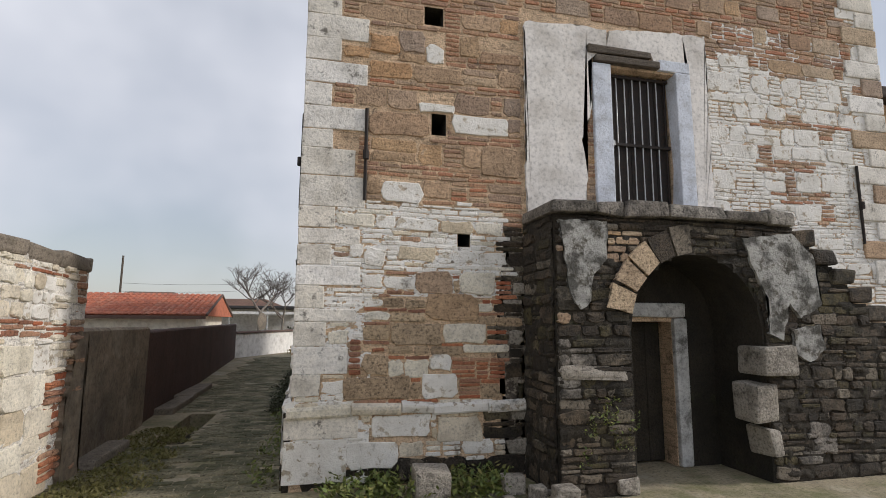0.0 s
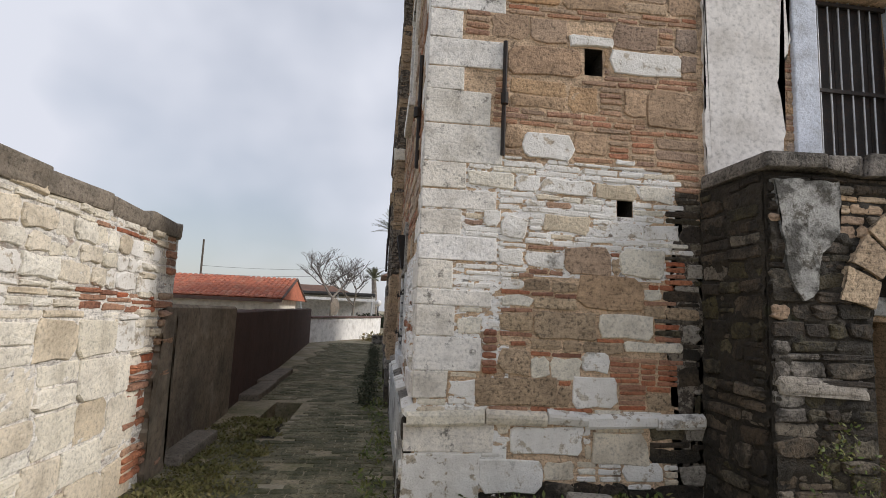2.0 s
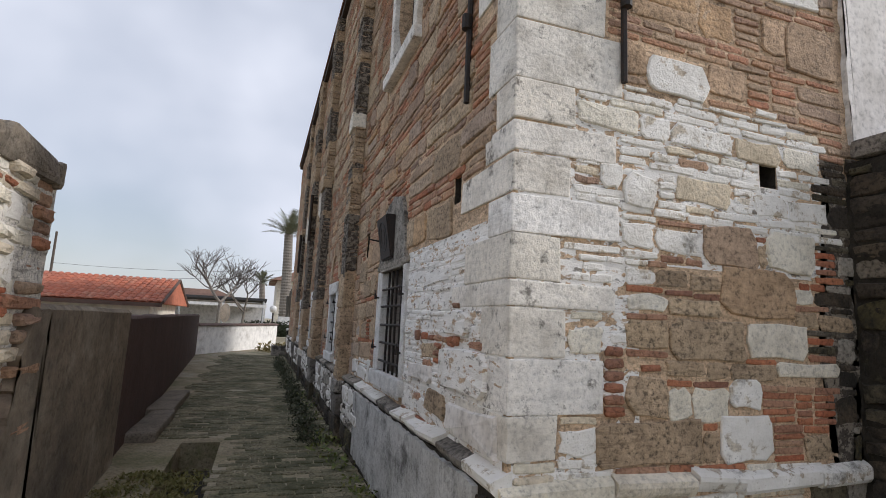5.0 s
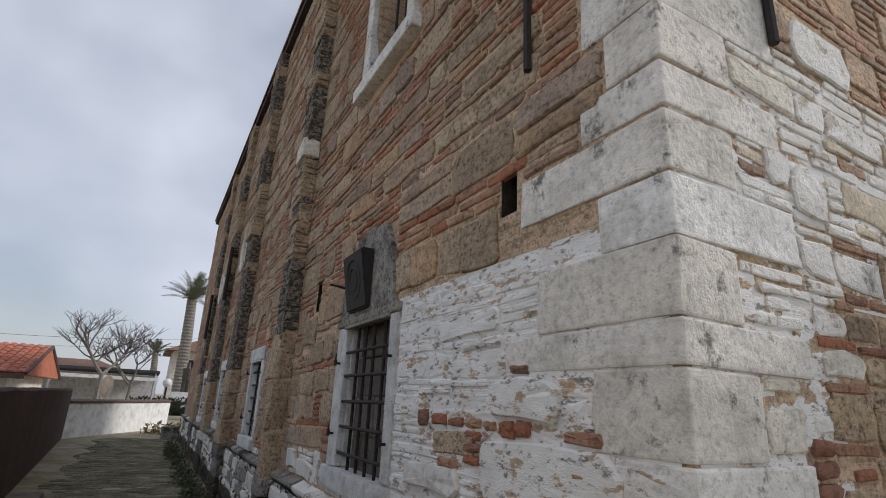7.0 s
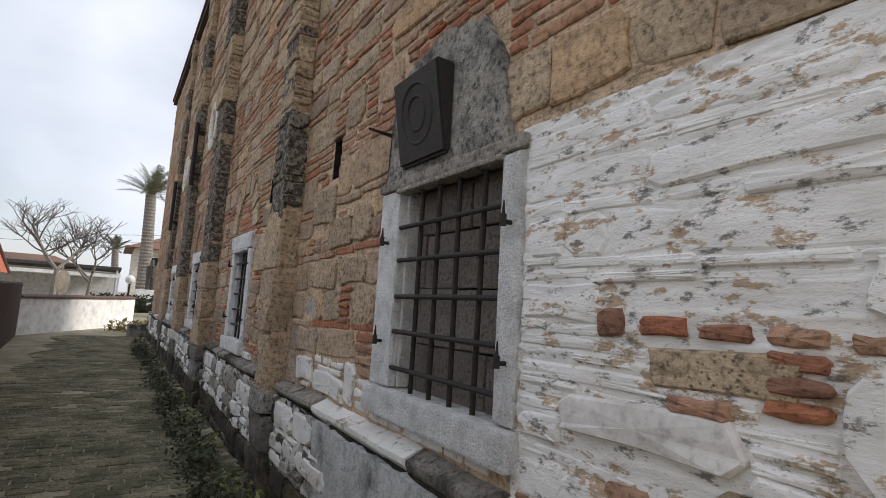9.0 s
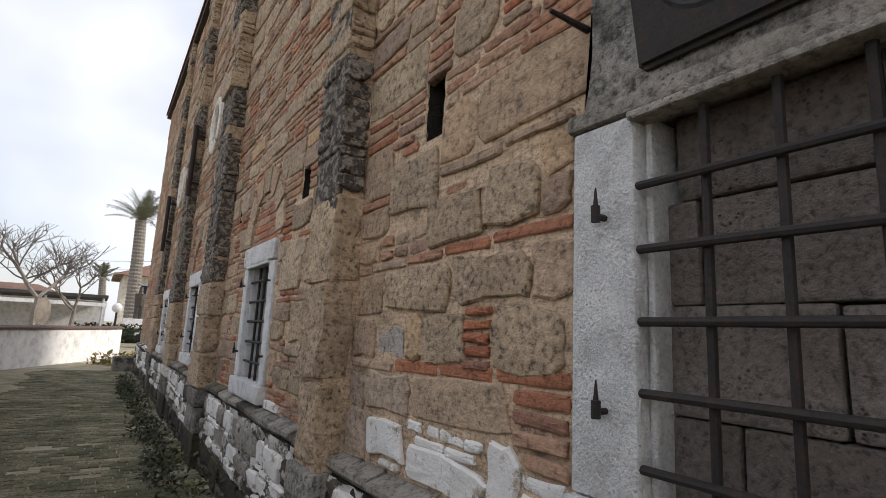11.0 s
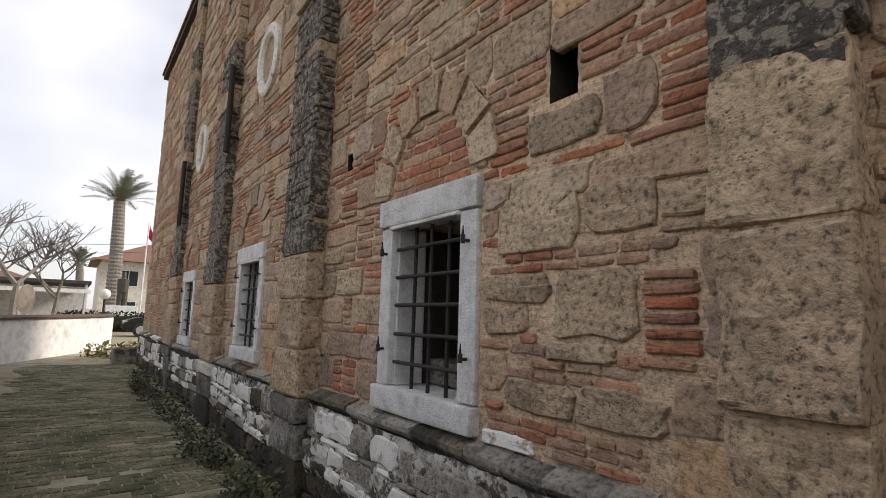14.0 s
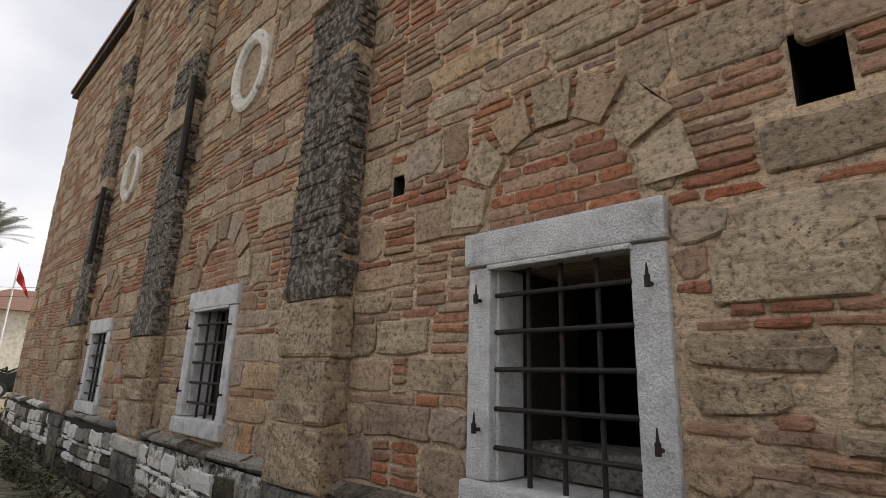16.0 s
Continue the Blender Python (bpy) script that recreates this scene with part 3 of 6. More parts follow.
def ledge_pieces(P, u0, u1, v0, v1, d, parent, rng, mats):
    u = u0
    while u < u1 - 0.05:
        w = min(rng.uniform(0.2, 0.65), u1 - u)
        a, b = u + 0.004, u + w - 0.004
        j = rng.uniform(-0.02, 0.02)
        prof = [(-0.02, v1 + 0.03), (d * 0.6, v1 + 0.004), (d + j * 0.5, v1 - 0.012), (d + j * 0.5, v1 - 0.035), (d * 0.85, v0 + 0.02), (d * 0.6, v0), (-0.02, v0)]
        verts = [P(a, v + j, dd) for dd, v in prof] + [P(b, v + rng.uniform(-0.006, 0.006), dd) for dd, v in prof]
        n = len(prof)
        faces = [(k, (k + 1) % n, n + (k + 1) % n, n + k) for k in range(n)] + [tuple(range(n)), tuple(range(2 * n - 1, n - 1, -1))]
        ob = new("ledge_stone", mesh_of("ledge_stone", verts, faces, rng.choice(mats)))
        ob.parent = parent
        u += w


ledge_pieces(plane_map(WX, 0, (0, 1), (-1, 0)), FY - 0.02, 8.4, 0.7, 0.77, PL + 0.03, plinth, rng, [M_WHITE, M_WHITE, M_SLAB])
ledge_pieces(plane_map(WX, 0, (0, 1), (-1, 0)), 8.4, NY, 0.7, 0.77, PL + 0.03, plinth, rng, [M_SLAB, M_GREYBLK, M_WHITE, M_GREYBLK, M_DARKST])
ledge_pieces(FRONT, WX - 0.05, 2.05, 0.64, 0.73, 0.06, wall_s, rng, [M_WHITE, M_CREAMB, M_WHITE])

# buttresses
BUTT = [(9.19, 9.47), (12.38, 12.88), (15.32, 15.92), (18.35, 18.95)]
for k, (a, b) in enumerate(BUTT):
    PO = (0.14, 0.14, 0.11, 0.08)[k]
    t = tagged(new("trim_pilaster", cells_mesh(plane_map(WX - PO, 0, (0, 1), (-1, 0)), a, b, 0.6, TOP - 0.02, PO - 0.002, [], M_MORTAR, "trim_pilaster")), "stone wall pilaster, pale blocks below and black lichen above", "pilaster", "pilasters of the side wall", kind="structure")
    v = 0.72
    while v < 1.88:
        h = rng.uniform(0.2, 0.48) if v < 2.1 else rng.uniform(0.2, 0.4)
        h = min(h, TOP - 0.03 - v)
        low = v + h / 2 < (1.9 if k == 0 else 1.8)
        mat = M_PIL if low else (M_LICHEN if v < 2.7 or rng.random() < 0.45 else M_GREY)
        cap = k == 0 and 3.7 < v + h / 2 < 4.1
        out = PO + 0.03 + rng.uniform(-0.015, 0.015) + (0.03 if cap else 0)
        if 1.12 < v + h / 2 < 1.3 and k == 0:
            mat, out = M_GREY, 0.12
        bm = box_bm(WX - out, WX - 0.02, a - 0.015 + rng.uniform(-0.008, 0.008), b + 0.015, v + 0.006, v + h - 0.006, 0.022, 0.008)
        bmesh.ops.subdivide_edges(bm, edges=[e for e in bm.edges if e.calc_length() > 0.12], cuts=3, use_grid_fill=True)
        for q in bm.verts:
            f = noise.noise(q.co * 9) * 0.026 + noise.noise(q.co * 28) * 0.02
            q.co += Vector((-f, f * 0.5, f * 0.3))
        part("block", bm, M_QUOIN if cap else mat, t)
        v += h
    upper = lambda kind, u, z: M_LICHEN if z < 2.7 + 0.5 * k or noise.noise((k, z * 1.5, 2.0)) > 0.0 else M_GREY
    set_masonry(lay(a - 0.02, b + 0.02, v, TOP - 0.03, [], rng, stone_h=(0.05, 0.13), stone_w=(0.08, 0.26), band=0.3, stacks=0.1, gap=0.006), plane_map(WX - PO, 0, (0, 1), (-1, 0)), t, rng, (a, 2.0), upper, depth=(0.004, 0.024), cap=40)
    relief(plane_map(WX - PO, 0, (0, 1), (-1, 0)), a - 0.01, b + 0.01, 1.85, 4.2, 0.02, 0.016, lambda u, z: 0.3 * rubble_coat(u, z) + 0.004, [], M_LICHEN, "lichen_crust", t, "speckled black and grey lichen crust")
    set_masonry(lay(WX - PO - 0.01, WX - 0.01, v, TOP - 0.03, [], rng, stone_h=(0.06, 0.16), stone_w=(0.08, 0.2), band=0.3, stacks=0.0, gap=0.008), plane_map(0, a, (1, 0), (0, -1)), t, rng, (WX, 2.0), upper, depth=(0.005, 0.03), cap=20)
    part("block", box_bm(WX - PO - 0.05, WX - 0.02, a - 0.03, b + 0.03, 3.8, 4.0, 0.02, 0.01), M_CREAMB if k < 1 else M_GREY, t)
    for z0, z1, o in ((0.0, 0.3, PO + 0.01), (0.31, 0.55, PO + 0.02), (0.56, 0.71, PO + 0.04)):
        part("base_block", box_bm(WX - o, WX - 0.05, a - 0.03, b + 0.03, z0, z1, 0.025, 0.015), (M_QUOIN if k == 2 and z0 > 0.5 else M_SLAB) if z0 > 0.3 else M_DARKST, t)

# corner quoins: heights, and widths on the front and on the side
QZ = [0.06, 0.44, 0.64, 0.82, 1.02, 1.27, 1.5, 1.62, 1.84, 2.03, 2.23, 2.39, 2.6, 2.91, 3.19, 3.38, 3.62, 3.86, 4.1, 4.34, 4.59, 4.85, 5.1, 5.4]
QW = [0.5, 0.6, 0.3, 0.24, 0.48, 0.28, 0.55, 0.25, 0.58, 0.3, 0.57, 0.32, 0.6, 0.5, 0.28, 0.6, 0.25, 0.6, 0.33, 0.6, 0.32, 0.55, 0.3]
QS = [0.3, 0.5, 0.5, 0.62, 0.5, 0.3, 0.75, 0.55, 0.25, 0.66, 0.32, 0.2, 0.3, 0.24, 0.5, 0.22, 0.55, 0.25, 0.5, 0.25, 0.5, 0.3, 0.5]
quoin_front, quoin_side = [], []
for k in range(len(QZ) - 1):
    if k == 2:
        continue
    z0, z1 = QZ[k] + 0.004, QZ[k + 1] - 0.004
    off = 0.05 if QZ[k] < 0.6 else 0.0
    bm = box_bm(WX - 0.014 - off, WX + QW[k], FY - 0.014, FY + QS[k], z0, z1, 0.008, 0.006)
    part("quoin", bm, M_QUOIN if QZ[k] > 0.8 or k == 1 else M_WHITE, wall_s)
    quoin_front.append((WX - 0.2, WX + QW[k] + 0.012, QZ[k], QZ[k + 1]))
    quoin_side.append((FY - 0.2, FY + QS[k] + 0.012, QZ[k], QZ[k + 1]))

# the main wall faces, as laid stones
arches = []
for a, b, c, d in WINDOWS[1:]:
    arches += [(a + 0.06, b - 0.06, d, d + 0.2), (a + 0.16, b - 0.16, d + 0.2, d + 0.34)]
side_block = [(a - 0.01, b + 0.01, c - 0.01, d + 0.01) for a, b, c, d in WINDOWS] + side_small + upper_side + quoin_side + arches
side_block += [(a - 0.01, b + 0.01, 0, TOP) for a, b in BUTT] + [(6.78, 7.98, 3.7, 5.42), (6.9, 7.7, 1.95, 2.44)]
side_block += [(13.75, 14.6, 3.55, 4.4), (17.2, 17.9, 3.5, 4.2), (8.68, 8.94, 1.22, 1.37), (FY, 6.78, 0.7, 1.93)]
TAN_STONES = [(8.38, 8.89, 1.42, 1.58), (7.98, 8.36, 1.44, 1.6), (8.3, 8.55, 1.23, 1.4), (7.84, 8.14, 1.23, 1.42), (9.81, 10.16, 1.25, 1.49), (9.73, 10.01, 1.62, 1.79), (10.19, 10.57, 1.38, 1.49), (10.3, 10.57, 1.25, 1.36)]
ROUGH_STONES = [(8.22, 8.55, 1.66, 1.83), (8.5, 8.88, 1.82, 2.06), (7.95, 8.2, 1.68, 1.86), (10.05, 10.47, 1.57, 1.8), (9.94, 10.3, 1.98, 2.14), (10.07, 10.42, 0.96, 1.07), (9.71, 10.04, 0.96, 1.08), (9.9, 10.2, 1.16, 1.23)]
PALE_STONES = [(8.66, 8.96, 0.84, 0.99), (8.15, 8.62, 0.81, 0.93), (10.27, 10.56, 0.79, 0.85)]
side_block += TAN_STONES + ROUGH_STONES + PALE_STONES + [(8.15, 8.29, 1.22, 1.43), (9.6, 9.79, 1.21, 1.48)]
feature_stones(TAN_STONES, SIDE, wall_w, M_PIL, rng, 0.02)
feature_stones(ROUGH_STONES, SIDE, wall_w, M_GREY, rng, 0.021)
feature_stones(PALE_STONES, SIDE, wall_w, M_WHITE, rng, 0.022)
brick_stack((8.15, 8.29, 1.22, 1.43), 5, SIDE, wall_w, rng, M_BRICK)
brick_stack((9.6, 9.79, 1.21, 1.48), 6, SIDE, wall_w, rng, M_BRICK)
blob(SIDE, [(8.7, 1.24), (8.93, 1.24), (8.92, 1.33), (8.71, 1.35)], 0.004, M_CEM, wall_w, "cement_patch", rng, "grey crumbling cement in a hollow", wob=0.012)


def side_pick(kind, u, v):
    f = noise.noise((u * 0.9, v * 1.1, 3.0))
    if u < 6.92 and v < 1.93:
        return M_BRICK if (kind == "brick" and f > 0.32) else M_WHITE
    if u < 8.9 and v < 1.0:
        return M_WHITE
    if kind == "brick":
        return M_BRICK if noise.noise((u * 0.7, v * 1.3, 9.0)) > 0.05 and v < 2.6 else M_THIN
    if v < 0.95 and u < 12 and f > 0.1:
        return M_WHITE
    return M_GREY if f + (u - 12) * 0.03 + (v - 2.6) * 0.08 > -0.02 else M_STONE


open_spots = side_holes + side_small + upper_side
relief(SIDE, 6.82, 15.8, 0.78, 3.3, 0.018, 0.013, pointing, open_spots + [(8.7, 8.92, 1.25, 1.34)], M_MORTAR, "mortar_bed", wall_w, "smeared pale lime mortar between the stones")
relief(SIDE, FY + 0.03, 6.82, 1.93, 3.3, 0.018, 0.013, pointing, open_spots, M_MORTAR, "mortar_bed", wall_w, "smeared pale lime mortar between the stones")
def coat_pick(kind, u, v):
    f = noise.noise((u * 2.1, v * 3.3, 17.0)) + (1.3 - v) * 0.3
    return (M_BRICK if f > 0.34 else M_COAT) if kind == "brick" else (M_GREY if f > 0.42 else M_COAT)


COAT_BLOCK = [(5.24, 5.92, 1.05, 1.27), (5.48, 5.87, 1.35, 1.48), (6.08, 6.58, 1.03, 1.13), (5.1, 5.74, 0.82, 0.98), (5.8, 6.16, 0.86, 1.0), (5.6, 6.45, 1.28, 1.35), (5.93, 6.05, 1.16, 1.34), (5.3, 5.46, 1.07, 1.33)]
set_masonry(lay(FY + 0.2, 6.76, 0.79, 1.9, COAT_BLOCK + quoin_side, rng, stone_h=(0.05, 0.15), stone_w=(0.12, 0.5), brick_h=0.035, band=0.8, stacks=0.2, gap=0.012), SIDE, wall_w, rng, (6, 1.3), coat_pick, depth=(0.009, 0.022), cap=120)
# the limewashed stretch beside the corner, with bricks showing through
relief(SIDE, FY + 0.03, 6.79, 0.77, 1.94, 0.011, 0.006, limewash, [(6.87, 7.6, 0.9, 1.95)], M_COAT, "limewash_coat", wall_w, "thick flaking white limewash over thin courses")
feature_stones([(5.24, 5.92, 1.05, 1.27), (5.48, 5.87, 1.35, 1.48)], SIDE, wall_w, M_COAT, rng, 0.034, rounding=0.05)
feature_stones([(6.08, 6.58, 1.03, 1.13), (5.1, 5.74, 0.82, 0.98)], SIDE, wall_w, M_PLASTER, rng, 0.031)
feature_stones([(5.8, 6.16, 0.86, 1.0), (5.98, 6.3, 1.19, 1.28)], SIDE, wall_w, M_GREY, rng, 0.026)
feature_stones([(5.63, 5.71, 1.285, 1.34), (5.718, 5.8, 1.28, 1.335), (5.64, 5.74, 1.5, 1.53), (6.11, 6.25, 1.135, 1.175), (6.21, 6.33, 1.3, 1.345), (6.07, 6.18, 1.3, 1.335), (6.38, 6.45, 1.29, 1.36), (5.84, 5.9, 1.3, 1.33), (6.3, 6.42, 0.9, 0.94)], SIDE, wall_w, M_BRICK, rng, 0.026, "brick", 0.01)
brick_stack((5.93, 6.05, 1.16, 1.34), 4, SIDE, wall_w, rng, M_BRICK, 0.025)
brick_stack((5.3, 5.46, 1.07, 1.33), 5, SIDE, wall_w, rng, M_BRICK, 0.028)
pieces = lay(FY + 0.02, NY - 0.02, 0.79, 3.1, side_block, rng)
pieces += lay(FY + 0.02, NY - 0.02, 3.1, TOP - 0.05, side_block, rng, stone_h=(0.12, 0.28))
taken = [q[1:] for q in pieces] + [h for h in side_block if h[0] < 16]
pieces += fillers(6.9, 13.6, 0.8, 2.7, taken, rng)
set_masonry(pieces, SIDE, wall_w, rng, (10.2, 1.5), side_pick, depth=(0.008, 0.021))
pieces = lay(FY + 0.02, NY - 0.02, -0.02, 0.69, [], rng, stone_h=(0.07, 0.18), stone_w=(0.14, 0.42), band=0.1, stacks=0.05)
set_masonry(pieces, plane_map(WX - PL, 0, (0, 1), (-1, 0)), plinth, rng, (9.5, 0.4),
            lambda k, u, v: None if (u < 8.2 and u > 5.2 and noise.noise((u, v, 5)) > -0.1) else ((M_WHITE if v > 0.22 and noise.noise((u * 2, v * 3, 1)) > -0.12 else (M_GREYBLK if v > 0.2 and noise.noise((u * 3, v * 4, 8)) > -0.2 else M_DARKST))), depth=(0.012, 0.04))
PLANE = plane_map(WX - PL, 0, (0, 1), (-1, 0))
relief(PLANE, 8.2, 16.0, 0.24, 0.7, 0.025, 0.018, rubble_coat, [], M_PLCOAT, "limewash_coat", plinth, "blackened limewash over plinth rubble")
relief(PLANE, 8.2, 16.0, 0.0, 0.27, 0.025, 0.02, rubble_coat, [], M_DARKMO, "damp_coat", plinth, "black damp growth at the plinth foot")
blob(plane_map(WX - PL, 0, (0, 1), (-1, 0)), [(5.2, 0.05), (6.2, 0.12), (7.3, 0.05), (8.3, 0.1), (8.35, 0.69), (5.2, 0.69)], 0.03, M_GPLAST, plinth, "render_patch", rng, "pale render with grey and black stains", wob=0.012)


def front_pick(kind, u, v):
    f = noise.noise((u * 0.8, v * 0.9, 13.0))
    if v < 2.5 and 1.84 + 0.4 * noise.noise((u * 3.1, v * 4.3, 41.0)) < u < 2.2:
        return M_DARKST if noise.noise((u * 7.0, v * 9.0, 5.0)) > -0.25 else M_GREYBLK
    if u > 4.4:
        lim = 4.95 - 0.1 * (u - 4.5) + f * 0.6
        if v < lim or u > 6.7:
            return M_WHITE if kind == "stone" or f < 0.3 else M_THIN
        return M_THIN if kind == "brick" else M_STONE
    if v > 2.72 + f * 0.3 or (v > 2.4 and u > 1.0 and f > 0.1):
        return M_THIN if kind == "brick" else M_STONE
    if u > 0.45 and 0.75 < v < 1.75 + f * 0.5 and u + f > 0.55:
        return M_BRICK if kind == "brick" else (M_GREY if noise.noise((u * 5.1, v * 6.3, 3.0)) > -0.2 else M_CREAMB)
    g = noise.noise((u * 4.1, v * 5.3, 31.0))
    if v < 0.22 + 0.15 * g:
        return M_DARKST
    if v < 0.66 and g > -0.05:
        return M_CREAMB if g < 0.25 else M_STONE
    if g > 0.3:
        return M_THIN if kind == "brick" else M_STONE
    return M_CREAMB if g > 0.12 else M_WHITE


blob(FRONT, [(1.82, 0.0), (2.06, 0.0), (2.06, 2.5), (1.9, 2.45), (1.84, 1.9), (1.78, 1.4), (1.8, 0.7)], 0.004, M_LICHEN, wall_s, "damp_stain", rng, "black damp growth beside the porch", wob=0.05, fine=0.08)
blob(FRONT, [(-0.1, 0.0), (1.6, 0.0), (1.6, 0.2), (0.9, 0.24), (0.3, 0.15), (-0.1, 0.1)], 0.002, M_DARKMO, wall_s, "damp_stain", rng, "black damp growth at the wall foot", wob=0.03, fine=0.08)
F_PALE = [(1.29, 1.9, 3.46, 3.65), (0.93, 1.31, 3.66, 3.76), (0.57, 0.98, 2.68, 2.88), (1.01, 1.2, 4.2, 4.4), (0.53, 1.08, 0.43, 0.63), (0.3, 0.78, 0.16, 0.4), (1.07, 1.28, 1.04, 1.19), (0.99, 1.36, 0.78, 1.0), (0.42, 0.62, 2.04, 2.21)]
F_CREAM = [(1.21, 1.65, 1.3, 1.49), (1.38, 1.74, 1.79, 2.0), (1.41, 1.89, 1.2, 1.28), (1.15, 1.6, 0.36, 0.6)]
F_OCHRE = [(0.92, 1.29, 1.78, 2.0), (1.03, 1.56, 1.52, 1.77), (0.43, 1.04, 3.38, 3.62), (1.6, 2.05, 3.03, 3.33), (0.42, 0.71, 4.25, 4.44), (1.6, 2.05, 4.28, 4.4)]
F_GREY = [(0.68, 1.18, 1.29, 1.49), (0.26, 0.88, 0.78, 0.98), (0.42, 0.66, 1.0, 1.2)]
feature_stones(F_PALE, FRONT, wall_s, M_WHITE, rng, 0.019)
feature_stones(F_CREAM, FRONT, wall_s, M_CREAMB, rng, 0.019)
feature_stones(F_OCHRE, FRONT, wall_s, M_STONE, rng, 0.018)
feature_stones(F_GREY, FRONT, wall_s, M_GREY, rng, 0.018)
brick_stack((0.29, 0.41, 1.0, 1.34), 6, FRONT, wall_s, rng, M_BRICK)
features = F_PALE + F_CREAM + F_OCHRE + F_GREY + [(0.29, 0.41, 1.0, 1.34)]
relief(FRONT, WX + 0.02, 2.06, 2.66, TOP - 0.1, 0.017, 0.014, lambda u, v: 0.8 * pointing(u, v), front_small, M_MORTAR, "mortar_bed", wall_s, "smeared pale lime mortar between the stones")
for u0, u1, v0, v1, m in ((WX + 0.02, 1.84, 1.75, 2.66, M_COAT), (WX + 0.02, 0.5, 0.04, 1.75, M_COAT), (0.5, 1.84, 0.2, 1.75, M_MORTAR), (0.5, 1.84, 0.04, 0.2, M_DARKMO), (1.84, 2.06, 0.04, 2.5, M_LICHEN)):
    relief(FRONT, u0, u1, v0, v1, 0.017, 0.013, lambda u, v: 0.8 * pointing(u, v), front_small, m, "mortar_bed", wall_s, "mortar smeared between the stones, black where damp")
relief(FRONT, 4.45, EX - 0.05, 2.2, 5.2, 0.02, 0.014, lambda u, v: 0.9 * pointing(u, v), [], M_COAT, "limewash_coat", wall_s, "worn limewash smeared between the stones")
front_block = features + [(2.06, 4.45, 2.6, 5.0), LOWDOOR, DOOR] + front_small + quoin_front + [(2.2, 4.7, -0.3, 2.6)]
BRICKY = [(0.3, 2.06, 0.76, 1.72)]
pieces = lay(WX + 0.02, EX - 0.02, 0.02, 2.7, front_block + BRICKY, rng, stone_h=(0.11, 0.22), stone_w=(0.16, 0.45), stacks=0.35)
pieces += lay(0.42, 2.04, 0.76, 1.72, front_block, rng, stone_h=(0.09, 0.17), stone_w=(0.13, 0.32), band=0.9, stacks=0.6, brick_h=0.042, gap=0.014)
pieces += fillers(WX + 0.05, 2.04, 0.1, 2.7, [q[1:] for q in pieces] + front_block, rng)
pieces += lay(WX + 0.02, EX - 0.02, 2.7, TOP - 0.05, front_block, rng, stone_h=(0.12, 0.26), band=0.7, brick_h=0.05)
set_masonry(pieces, FRONT, wall_s, rng, (0.9, 2.0), front_pick, depth=(0.006, 0.015))
part("quoin", box_bm(EX - 0.4, EX + 0.02, FY - 0.03, FY + 0.4, 2.0, 2.3, 0.02), M_QUOIN, wall_s)
for k in range(18):
    z = 2.32 + k * 0.24
    if z < 6.8:
        part("quoin", box_bm(EX - (0.3 if k % 2 else 0.55), EX + 0.03, FY - 0.03, FY + 0.4, z, z + 0.23, 0.018, 0.006), M_QUOIN if k % 3 else M_STONE, wall_s)

# brick fill and voussoirs over the side windows
for a, b, c, d in WINDOWS[1:]:
    m, r = (a + b) / 2, (b - a) / 2 - 0.08
    for i in range(6):
        v = d + 0.012 + i * 0.058
        half = math.sqrt(max(0.0, 1 - ((v - d) / 0.4) ** 2)) * r
        u = m - half
        while u < m + half - 0.03:
            w = min(rng.uniform(0.14, 0.26), m + half - u)
            verts, faces = block(SIDE, u + 0.006, u + w - 0.006, v, v + 0.048, 0.008, rng, 0.01, 0.004)
            raw_part("brick", verts, faces, M_BRICK, wall_w)
            u += w
    for i in range(7):
        t0, t1 = math.pi * (i / 7 + 0.012), math.pi * ((i + 1) / 7 - 0.012)
        ri, ro = 1.02, 1.0
        ring = [(m - math.cos(t) * (r + 0.02) * s, d + 0.05 + math.sin(t) * 0.4 * s * (1.0 if s == 1 else 1.0)) for t, s in ((t0, 1), (t1, 1), (t1, 1.5), (t0, 1.5))]
        blob(SIDE, ring, 0.028, M_GREY if i % 2 else M_STONE, wall_w, "voussoir", rng, wob=0.008, fine=0.1)

# ---- side windows ----


